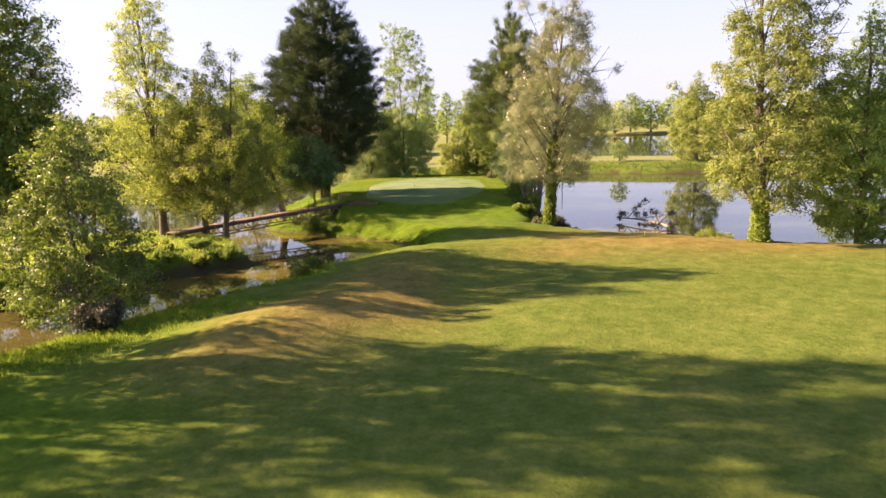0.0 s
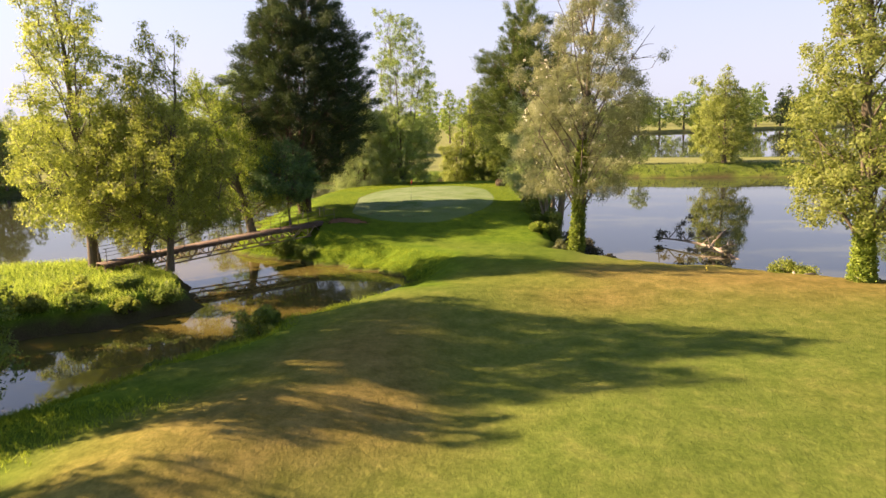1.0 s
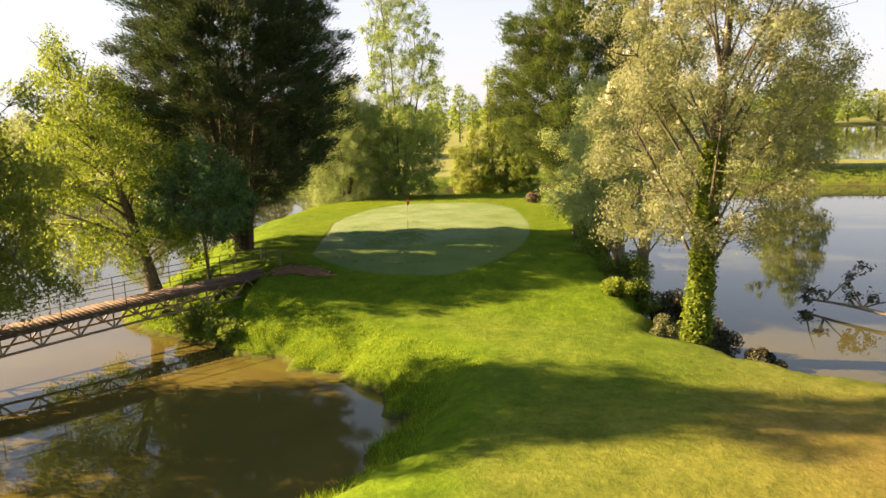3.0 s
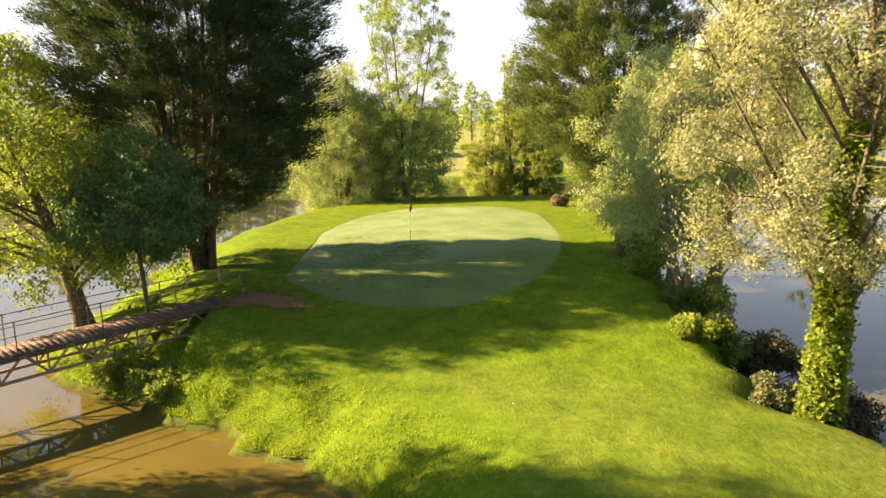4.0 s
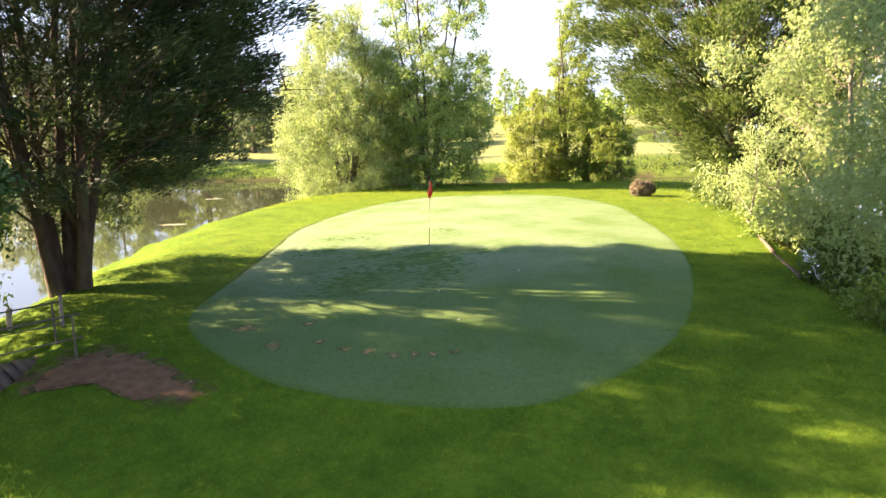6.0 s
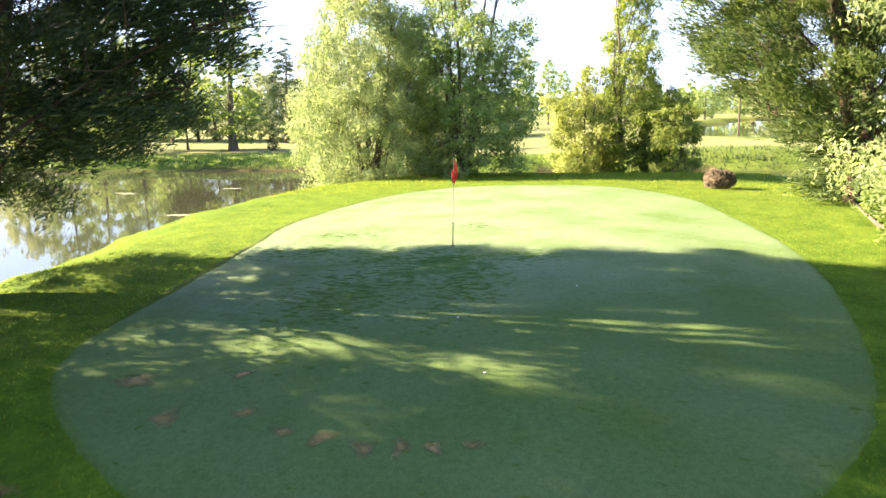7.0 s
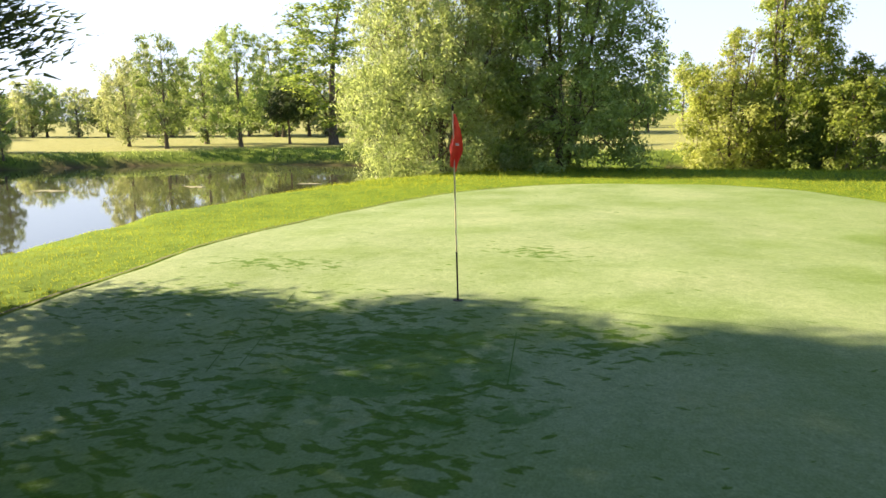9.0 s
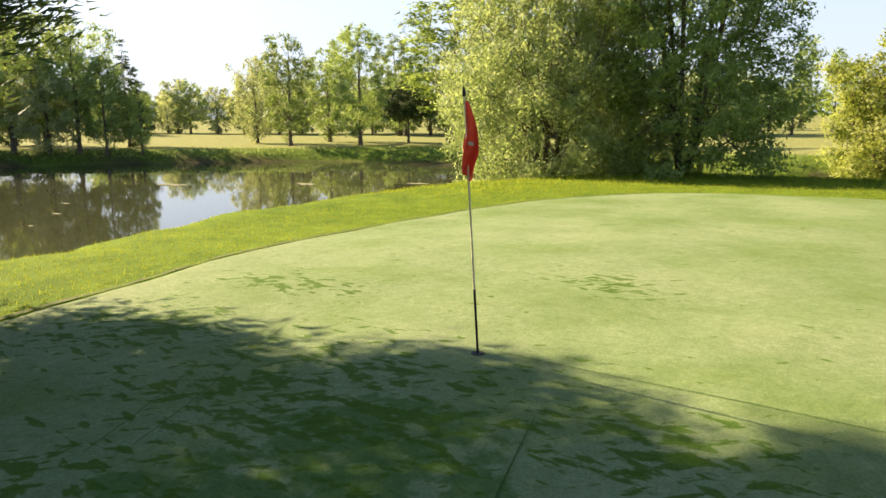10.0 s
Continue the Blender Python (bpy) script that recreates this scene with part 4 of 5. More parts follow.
# shrubs along the right bank
for k, (bx, by, bh, br, lf, text) in enumerate((
        (6.2, 64.7, 0.95, 0.85, LEAF_FRESH, "bright yellow-green shrub on the bank"), (7.4, 65.6, 1.9, 1.2, LEAF_DEEP, "dark green shrub over the water"),
        (6.8, 68.0, 3.0, 1.7, LEAF_GREEN, "leafy green shrub over the water"), (7.6, 61.9, 1.0, 1.0, LEAF_TAN, "dull brownish shrub on the bank"),
        (6.6, 71.4, 3.3, 1.8, LEAF_GREEN, "green shrub under the willows"), (6.7, 74.8, 3.0, 1.6, LEAF_DEEP, "dark shrub under the willows"),
        (7.4, 80.8, 2.6, 1.6, LEAF_GREEN, "green shrub under the willows"), (8.2, 84.2, 2.2, 1.5, LEAF_GREEN, "green shrub under the conifer"),
        (9.4, 61.2, 1.6, 1.1, LEAF_PURPLE, "dark twiggy shrub at the water's edge"), (10.6, 59.4, 0.9, 0.8, LEAF_PURPLE, "dark twiggy shrub at the water's edge"),
        (9.0, 65.2, 1.8, 1.4, LEAF_PURPLE, "dark twiggy shrub leaning over the water"), (9.6, 92.5, 2.2, 1.8, LEAF_GREEN, "green shrub on the bank"))):
    bush("shrub", bx, by, bh, br, lf, text, 60 + k, 6200, 0.12, group="shrubs along the right bank", z=max(ground_z(bx, by), 0.0) - 0.05)
# other shrubs
bush("shrub", 20.2, 53.5, 1.3, 1.4, LEAF_YELLOW, "yellowish shrub on the pond's near shore", 81, 4200, 0.12, z=0.2)
bush("shrub", -8.4, 43.2, 1.5, 1.15, LEAF_DEEP, "dark round shrub on the creek bank", 82, 10000, 0.10)
bush("shrub", -10.4, 40.6, 0.8, 0.8, LEAF_DEEP, "low dark shrub on the creek bank", 183, 2600, 0.09)
bush("shrub", -11.4, 38.9, 0.6, 0.8, LEAF_GREEN, "low green shrub on the creek bank", 184, 2400, 0.09)
bush("shrub", -9.6, 42.0, 0.8, 0.8, LEAF_GREEN, "low green shrub on the creek bank", 83, 2600, 0.09)
bush("shrub", -14.6, 29.4, 2.0, 1.4, LEAF_PURPLE, "dark brownish shrub at the foot of the shore tree", 84, 8000, 0.12)
bush("shrub", -12.6, 64.6, 1.5, 1.3, LEAF_GREEN, "leafy shrub below the bridge's end", 85, 6000, 0.11, z=0.2)
bush("shrub", -10.8, 63.4, 1.3, 1.2, LEAF_GREEN, "leafy shrub below the bridge's end", 86, 5000, 0.11, z=0.2)
bush("shrub", -14.4, 66.6, 1.2, 1.0, LEAF_DEEP, "dark shrub below the bridge's end", 87, 3600, 0.11, z=0.2)
for k, (bx, by) in enumerate(((-15.4, 49.0), (-16.8, 47.4), (-18.8, 46.4), (-20.8, 45.6), (-17.6, 49.6), (-20.0, 48.6), (-23.0, 45.0))):
    bush("shrub", bx, by, 0.95, 1.1, (LEAF_GREEN, LEAF_YELLOW)[k % 2], "weedy green growth along the island's bank", 90 + k, 3600, 0.12, group="weeds along the island")


# ---- far trees ----
def far_tree(name, h, profile, leaf, seed, label, **more):
    args = dict(trunk=0.28, limbs=10, clump=1.3, cover=0.30, size=0.66, rise=0.5, clear=0.02)
    args.update(more)
    return tree(name, 0, 0, h, profile, leaf, BARK, label, seed=seed, z=0, far=True, group="far trees", **args)


BIG = [(0.12, 2.0), (0.2, 3.8), (0.34, 5.4), (0.52, 6.0), (0.76, 5.2), (0.91, 3.3), (1.0, 1.2)]
COLUMN = [(0.1, 0.9), (0.25, 1.9), (0.5, 2.6), (0.76, 2.6), (0.92, 1.6), (1.0, 0.5)]
CONE = [(0.06, 2.0), (0.15, 4.2), (0.45, 3.2), (0.75, 1.7), (1.0, 0.2)]
KINDS = [
    far_tree("broadleaf_tree", 15, BIG, LEAF_FAR, 101, "broad green tree standing beyond the water"),
    far_tree("broadleaf_tree", 15, scaled(BIG, 0.85), LEAF_FAR, 102, "olive green tree standing beyond the water"),
    far_tree("poplar", 20, scaled(COLUMN, 1.15), LEAF_GREEN, 103, "tall narrow poplar standing beyond the water", rise=1.2),
    far_tree("conifer", 17, CONE, NEEDLE_DARK, 104, "dark conifer standing beyond the water", rise=0.1, wide=0.4, flat=0.5, gaps=-0.6),
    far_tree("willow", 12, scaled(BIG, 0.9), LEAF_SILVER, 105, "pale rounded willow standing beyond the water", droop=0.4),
    far_tree("broadleaf_tree", 14, scaled(BIG, 0.8), LEAF_FAR, 106, "leafy green tree standing beyond the water"),
]
KINDS += [
    far_tree("broadleaf_tree", 15, BIG, LEAF_FAR, 111, "broad green tree standing beyond the water", clump=1.0, cover=0.36, size=0.34, limbs=14, gaps=-0.05),
    far_tree("broadleaf_tree", 15, scaled(BIG, 0.85), LEAF_FAR, 112, "olive green tree standing beyond the water", clump=1.0, cover=0.36, size=0.34, limbs=14, gaps=-0.05),
    far_tree("poplar", 20, scaled(COLUMN, 1.15), LEAF_GREEN, 113, "tall narrow poplar standing beyond the water", clump=1.0, cover=0.36, size=0.34, limbs=14, gaps=-0.05, rise=1.2),
    far_tree("conifer", 17, CONE, NEEDLE_DARK, 114, "dark conifer standing beyond the water", clump=1.0, cover=0.36, size=0.34, limbs=14, rise=0.1, wide=0.4, flat=0.5, gaps=-0.6),
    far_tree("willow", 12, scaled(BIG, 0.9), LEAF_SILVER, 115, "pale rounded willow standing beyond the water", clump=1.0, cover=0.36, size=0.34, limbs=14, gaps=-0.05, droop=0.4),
    far_tree("broadleaf_tree", 14, scaled(BIG, 0.8), LEAF_FAR, 116, "leafy green tree standing beyond the water", clump=1.0, cover=0.36, size=0.34, limbs=14, gaps=-0.05),
]
placed = set()
rngf = np.random.RandomState(77)


def plant(kind, x, y, h, wide=1.0):
    src = KINDS[kind]
    full = (15, 15, 20, 17, 12, 14)[kind % 6]
    m = pose(x, y, ground_z(x, y) - 0.15, 0, 0, rngf.uniform(0, 360)) @ Matrix.Diagonal((h / full * wide * 1.2, h / full * wide * 1.2, h / full, 1))
    if kind not in placed:
        placed.add(kind)
        src.matrix_basis = m
        return src
    ob = copy_thing(src, Matrix.Identity(4))
    ob.matrix_basis = m
    return ob


# on the left pond's far bank
for kind, x, y, h, w in ((0, -55.7, 146.0, 14.6, 0.72), (1, -62.3, 140.5, 13.2, 0.72), (4, -73.7, 146.5, 11.6, 0.6), (2, -45.7, 151.5, 19.6, 1.6), (3, -80.8, 131.5, 13, 0.8),
                         (5, -67, 154, 13, 0.9), (3, -48, 176, 17, 1.0), (3, -43.5, 181, 15, 1.0), (3, -40, 151, 3.0, 1.0), (2, -75, 184, 18, 1.0), (2, -70, 187, 17, 0.9)):
    plant(kind + 6, x, y, h, w)
# along its western shore
for kind, x, y, h, w in ((0, -81.5, 117.5, 14, 0.8), (4, -78.3, 119.6, 9.5, 0.8), (0, -76.6, 122.0, 14, 0.7), (1, -73.8, 123.4, 10.5, 0.7), (5, -70.7, 125.6, 7.6, 0.6), (0, -86, 124, 16, 0.9), (4, -84, 114.6, 8, 0.9), (5, -94, 120, 12, 1.0), (1, -104, 116, 15, 1.0), (3, -100, 128, 19, 0.9), (0, -92, 112, 14, 1.1), (4, -98, 104, 11, 1.2)):
    plant(kind + 6, x, y, h, w)
for kind, x, y, h, w in ((4, -112, 92, 12, 1.1), (0, -118, 84, 15, 1.1), (5, -114, 76, 14, 1.1), (1, -108, 60, 15, 1.0), (3, -124, 96, 18, 0.9), (2, -112, 50, 19, 1.0), (0, -106, 40, 15, 1.0)):
    plant(kind + 6, x, y, h, w)
# Mostly pale willows: the distant belt's haze is put into their leaf colour.
for k in range(40):
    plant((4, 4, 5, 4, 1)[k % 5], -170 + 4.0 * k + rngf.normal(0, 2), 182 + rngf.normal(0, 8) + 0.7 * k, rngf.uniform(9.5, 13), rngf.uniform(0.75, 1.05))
# middle distance, seen past the green
for kind, x, y, h, w in ((2, -16, 300, 24, 0.9), (2, -8, 308, 21, 0.9), (2, -3, 318, 18, 1.0), (5, -20, 260, 12, 1.1), (5, -24, 240, 13, 1.1), (0, 16, 330, 14, 1.2), (1, 8, 345, 13, 1.2)):
    plant(kind, x, y, h, w)
# round the right pond and the lake behind it
for kind, x, y, h, w in ((1, 70, 128, 13, 1.1), (0, 84, 124, 15, 1.0), (4, 96, 150, 11, 1.2), (2, 110, 118, 19, 1.0), (0, 128, 108, 16, 1.0), (5, 132, 92, 14, 1.0), (1, 138, 76, 15, 1.0), (0, 30, 136, 4, 1.0), (0, 78, 420, 17, 1.2), (5, 62, 400, 15, 1.3), (0, 54, 372, 14, 1.2)):
    plant(kind, x, y, h, w)
tree("broadleaf_tree", 43.5, 133.5, 16, [(0.02, 3.0), (0.15, 4.6), (0.4, 5.0), (0.65, 3.9), (0.85, 2.2), (1.0, 0.5)], LEAF_OLIVE, BARK,
     "yellow-green tree leafy down to the pond's far bank", trunk=0.3, limbs=26, clump=0.95, cover=0.34, size=0.30, rise=0.7, seed=117, clear=0.02, gaps=-0.15)
# beyond the lake
for kind, x, y, h, w in ((4, 92, 452, 19, 1.2), (0, 104, 462, 24, 1.0), (5, 118, 466, 20, 1.2), (0, 134, 470, 23, 1.1), (2, 146, 476, 26, 1.0), (5, 160, 480, 20, 1.3), (0, 176, 486, 24, 1.1), (2, 190, 500, 28, 1.0),
                         (3, 206, 500, 26, 1.0), (3, 214, 508, 28, 1.0), (2, 222, 504, 30, 0.8), (0, 240, 520, 24, 1.2), (4, 262, 525, 20, 1.4), (1, 285, 500, 24, 1.2), (4, 305, 470, 20, 1.4), (1, 330, 450, 24, 1.2), (0, 360, 430, 24, 1.2)):
    plant(kind, x, y, h, w)


# the belt of woods on the horizon, one mass of foliage
def far_woods():
    rng = np.random.RandomState(31)
    pos = []
    for k in range(300):
        a = radians(rng.uniform(-66, 66))
        d = rng.uniform(540, 760)
        x, y, h = d * math.sin(a), 40 + d * math.cos(a), rng.uniform(13, 24)
        n = 110
        f = rng.uniform(0.08, 1, n)
        r = h * 0.36 * np.sqrt(np.clip(1 - (2 * f - 0.9) ** 2, 0.02, 1)) * rng.uniform(0.4, 1, n)
        t = rng.uniform(0, 6.28, n)
        pos.append(np.column_stack([x + r * np.cos(t), y + r * np.sin(t), ground_z(x, y) + f * h]))
    pos = np.concatenate(pos)
    tagged(new("far_woods", mesh_np("far_woods", *leaves(pos, 3.4, 2.6, rng, 0.8), [LEAF_GREEN])), "distant belt of green woods along the horizon", "woods", kind="stuff")


far_woods()


# ---- bridge ----
def bridge():
    a, b = np.array((-21.9, 54.6, 1.72)), np.array((-10.1, 68.5, 2.34))
    d = b - a
    length = float(np.hypot(d[0], d[1]))
    root = thing("footbridge", tuple(a), "narrow plank footbridge with lattice steel girders and thin rails", "bridge", rz=math.degrees(math.atan2(d[1], d[0])))
    slope = d[2] / length
    half = 0.65

    def z(x):
        return slope * x + 0.10 * math.sin(math.pi * x / length)

    plank = mesh_np("plank", *box(-0.088, -half - 0.06, -0.045, 0.088, half + 0.06, 0.0), [PLANK])
    n = int(length / 0.195)
    rng = np.random.RandomState(3)
    for k in range(n):
        x = (k + 0.5) * length / n
        ob = part("plank", plank, None, root)
        ob.matrix_basis = pose(x, rng.normal(0, 0.015), z(x) + rng.normal(0, 0.006), rng.normal(0, 0.6), 0, rng.normal(0, 0.8))

    def bar(name, p, q, r, sides=6, mat=STEEL, under=root):
        p, q = np.array(p, float), np.array(q, float)
        part(name, mesh_np(name, *tube(np.linspace(p, q, 2), [r, r], sides), [mat], True), None, under)

    def chord(name, y, dz, r, mat=STEEL, under=root):
        xs = np.linspace(0, length, 14)
        part(name, mesh_np(name, *tube([(x, y, z(x) + dz) for x in xs], [r] * 14, 6), [mat], True), None, under)

    bays = 13
    step_x = length / bays
    for y in (-half, half):
        secs = [(x, z(x)) for x in np.linspace(0, length, 13)]
        bv = [(x, y + dy, zz + dz) for x, zz in secs for dy, dz in ((-0.03, -0.22), (0.03, -0.22), (0.03, -0.05), (-0.03, -0.05))]
        bf = [(4 * k + i, 4 * k + (i + 1) % 4, 4 * k + 4 + (i + 1) % 4, 4 * k + 4 + i) for k in range(12) for i in range(4)] + [(3, 2, 1, 0), (48, 49, 50, 51)]
        girder = part("girder_beam", mesh_np("girder_beam", bv, bf, [PLANK]), None, root)
        chord("lower_beam", y, -0.84, 0.055, under=girder)
        for k in range(bays):
            x0, x1 = k * step_x, (k + 1) * step_x
            xm = (x0 + x1) / 2
            bar("diagonal", (x0, y, z(x0) - 0.84), (xm, y, z(xm) - 0.1), 0.042, under=girder)
            bar("diagonal", (xm, y, z(xm) - 0.1), (x1, y, z(x1) - 0.84), 0.042, under=girder)
            bar("upright", (x0, y, z(x0) - 0.84), (x0, y, z(x0) - 0.1), 0.036, under=girder)
        chord("rail", y, 1.0, 0.018, RAIL)
        chord("rail", y, 0.55, 0.014, RAIL)
        for k in range(8):
            x = 0.15 + k * (length - 0.3) / 7
            bar("post", (x, y, z(x) - 0.1), (x, y, z(x) + 1.02), 0.022, mat=RAIL)
    for x in (0.3, length - 0.3):
        part("abutment", mesh_np("abutment", *box(x - 0.35, -0.85, z(x) - 1.6, x + 0.35, 0.85, z(x) - 0.83), [PLANK]), None, root)


bridge()

PATH_EDGE = closed_curve([(-11.4, 67.4), (-10.3, 68.9), (-9.0, 68.9), (-7.5, 68.0), (-6.1, 67.1), (-5.7, 66.4), (-6.9, 66.1), (-8.3, 66.6), (-9.7, 67.0), (-10.6, 66.5)], 70)
earth_sheet = patch("dirt_path", PATH_EDGE, 14, 0.02, PATH_EARTH, 0.02)
n_path = len(PATH_EDGE)
earth_sheet.attributes.new("rim", "FLOAT", "POINT").data.foreach_set("value", np.concatenate([[0.0], np.repeat(np.arange(1, 15) / 14.0, n_path), np.ones(n_path)]).astype(np.float32))
tagged(new("dirt_path", earth_sheet), "bare reddish earth path at the end of the bridge", "path", kind="structure")


def bare_patch(x, y, rx, ry, turn, seed):
    """A scuffed spot of bare earth in the turf."""
    rng = np.random.RandomState(seed)
    a = np.arange(24) / 24.0 * 2 * math.pi
    r = 1 + 0.22 * np.sin(2 * a + rng.uniform(0, 6)) + 0.16 * np.sin(3 * a + rng.uniform(0, 6)) + 0.08 * np.sin(5 * a + rng.uniform(0, 6))
    ex, ey = rx * r * np.cos(a), ry * r * np.sin(a)
    c, d = math.cos(radians(turn)), math.sin(radians(turn))
    me = patch("bare_patch", np.column_stack([x + ex * c - ey * d, y + ex * d + ey * c]), 5, 0.022, SCUFF_EARTH, 0.008)
    me.attributes.new("rim", "FLOAT", "POINT").data.foreach_set("value", np.concatenate([[0.0], np.repeat(np.arange(1, 6) / 5.0, 24), np.ones(24)]).astype(np.float32))
    tagged(new("bare_patch", me), "small scuffed patch of bare brown earth in the turf", "bare patch", group="bare patches on the green", kind="structure")


for k, (x, y, rx, ry, turn) in enumerate(((-4.66, 68.42, 0.20, 0.17, 20), (-4.22, 68.35, 0.24, 0.20, 60), (-3.72, 68.25, 0.28, 0.18, -10), (-3.34, 68.30, 0.17, 0.25, 0), (-3.02, 68.34, 0.14, 0.22, 10), (-2.62, 68.42, 0.15, 0.16, 0),
                                           (-5.25, 68.75, 0.18, 0.20, 40), (-6.1, 68.55, 0.22, 0.34, -30), (-5.75, 69.75, 0.20, 0.24, -35), (-7.0, 69.4, 0.55, 0.28, 10))):
    bare_patch(x, y, rx, ry, turn, 300 + k)


# ---- flag, cup and marks on the green ----
def flagstick():
    x, y = -4.4, 78.42
    z0 = ground_z(x, y) + 0.016
    root = thing("flagstick", (x, y, z0), "thin leaning flagstick with a limp red flag in the hole", "flagstick")
    top = np.array((0.13, -0.48, 2.22))

    def at(f):
        return top * f

    part("lower_stick", mesh_np("lower_stick", *tube([at(-0.02), at(0.13), at(0.27)], [0.011] * 3, 8), [POLE_BLACK], True), None, root, "black lower stick")
    part("upper_stick", mesh_np("upper_stick", *tube([at(0.27), at(0.5), at(0.75), at(0.97)], [0.010, 0.009, 0.008, 0.007], 8), [POLE_PAINT], True), None, root, "pale painted upper stick")
    part("tip", mesh_np("tip", *tube([at(0.97), at(0.985), at(1.0)], [0.013, 0.013, 0.006], 8), [POLE_BLACK], True), None, root, "black tip")
    nu, nv = 14, 22
    vs = []
    for v in range(nv):
        f = v / (nv - 1)
        wide = 0.035 + 0.125 * min(1.0, f / 0.62) ** 1.1 * (1.0 if f < 0.66 else 1.0 - 0.75 * (f - 0.66) / 0.34)
        for u in range(nu):
            g = u / (nu - 1)
            fold = 0.045 * math.sin(g * 8.0 + f * 2.2) * (0.3 + f)
            p = at(0.955 - 0.235 * f) + np.array((wide * (g - 0.38) * 0.98 + 0.02 * math.sin(5 * f), fold + 0.012, -0.09 * g * f))
            vs.append(p)
    q = [(v * nu + u, v * nu + u + 1, (v + 1) * nu + u + 1, (v + 1) * nu + u) for v in range(nv - 1) for u in range(nu - 1)]
    flag = part("flag", mesh_np("flag", vs, q, [FLAG_RED], True), None, root, "limp red cloth flag")
    so = flag.modifiers.new("thick", "SOLIDIFY")
    so.thickness = 0.004
    mark = [np.array(vs[v * nu + u]) + np.array((0, -0.012, 0)) for v in (11, 12) for u in (7, 8, 9)]
    part("flag_mark", mesh_np("flag_mark", mark, [(0, 1, 4, 3), (1, 2, 5, 4)], [WHITE_BIT]), None, flag, "small pale mark on the flag")
    cup = thing("hole_cup", (x, y, z0 + 0.001), "hole cup on the green, its inner shade a flat dark disc", "hole")
    a = np.linspace(0, 2 * np.pi, 28, endpoint=False)
    ring = np.concatenate([np.column_stack([r * np.cos(a), r * np.sin(a), np.full(28, h)]) for r, h in ((0.058, 0.0), (0.056, 0.006), (0.05, 0.006), (0.049, 0.001))])
    f = [(k * 28 + i, k * 28 + (i + 1) % 28, (k + 1) * 28 + (i + 1) % 28, (k + 1) * 28 + i) for k in range(3) for i in range(28)]
    part("rim", mesh_np("rim", ring, f, [CUP_DARK], True), None, cup)
    # A flat dark disc paints the shade inside the hole.
    disc = np.column_stack([0.05 * np.cos(a), 0.05 * np.sin(a), np.full(28, 0.003)])
    me = bpy.data.meshes.new("liner")
    me.from_pydata(disc.tolist(), [], [list(range(28))])
    me.materials.append(CUP_DARK)
    part("liner", me, None, cup)


flagstick()


def turf_mark_material():
    m, nodes, links, b = material("dewless_shadow_turf", 0.9, 0.15)
    fine = noise_tex(nodes, links, 45.0, 5.0, 0.7)
    c = ramp(nodes, links, fine, [(0.3, (0.034, 0.088, 0.008)), (0.7, (0.060, 0.120, 0.014))])
    links.new(c, b.inputs["Base Color"])
    bump(nodes, links, b, fine, 0.4, 0.01)
    return m


def dew_shadow_lines():
    """Thin straight lines dragged through the dew; the last paints the flagstick's shadow."""
    for (ax, ay), (bx, by) in (((-6.5, 78.3), (-5.6, 75.9)), ((-6.4, 77.1), (-5.8, 75.7)), ((-3.45, 77.4), (-3.2, 76.1)), ((-4.25, 78.55), (-0.9, 78.1))):
        n = 14
        t = np.linspace(0, 1, n)
        d = np.array((bx - ax, by - ay)) / math.hypot(bx - ax, by - ay)
        vs = []
        for s in (-1, 1):
            x, y = ax + (bx - ax) * t - s * d[1] * 0.005, ay + (by - ay) * t + s * d[0] * 0.005
            vs += list(zip(x, y, land(x, y)[0] + 0.021))
        me = mesh_np("drag_line", vs, [(k, k + 1, n + k + 1, n + k) for k in range(n - 1)], [TURF_MARK])
        tagged(new("drag_line", me), "thin dark line in the dew, dragged or painting the stick's shadow", "line mark", "lines in the dew", kind="stuff")


TURF_MARK = turf_mark_material()
dew_shadow_lines()


# ---- dead wood, stakes and small things ----
def root_ball():
    x, y = 4.6, 93.0
    root = thing("root_ball", (x, y, ground_z(x, y) - 0.05), "upturned root ball of brown earth and dead roots", "root ball")
    bm = bmesh.new()
    bmesh.ops.create_icosphere(bm, subdivisions=4, radius=0.52)
    for v in bm.verts:
        n = noise.noise(v.co * 2.6) * 0.26 + noise.noise(v.co * 7.0) * 0.16 + noise.noise(v.co * 17.0) * 0.08
        v.co *= 1 + n
        v.co.x = v.co.x * 1.1 + 0.12 * v.co.z
        v.co.z = v.co.z * 0.85 + 0.36
    part("earth_clod", bm, ROOT, root)
    rng = np.random.RandomState(4)
    for _ in range(130):
        a, lift = rng.uniform(0, 6.28), rng.uniform(0.1, 1.35)
        turn = a + rng.normal(0, 0.35)
        drop = lift - rng.uniform(0.35, 1.0)
        spot = [np.array((0.60 * math.cos(lift + (drop - lift) * f) * math.cos(a + (turn - a) * f), 0.54 * math.cos(lift + (drop - lift) * f) * math.sin(a + (turn - a) * f),
                          0.36 + 0.50 * math.sin(lift + (drop - lift) * f))) * (1 + 0.10 * math.sin(3.1 * f)) for f in (0.0, 0.35, 0.7, 1.0)]
        part("root", mesh_np("root", *tube(np.array(spot) + rng.normal(0, 0.015, (4, 3)), np.linspace(0.02, 0.006, 4), 5), [ROOT], True), None, root)


root_ball()


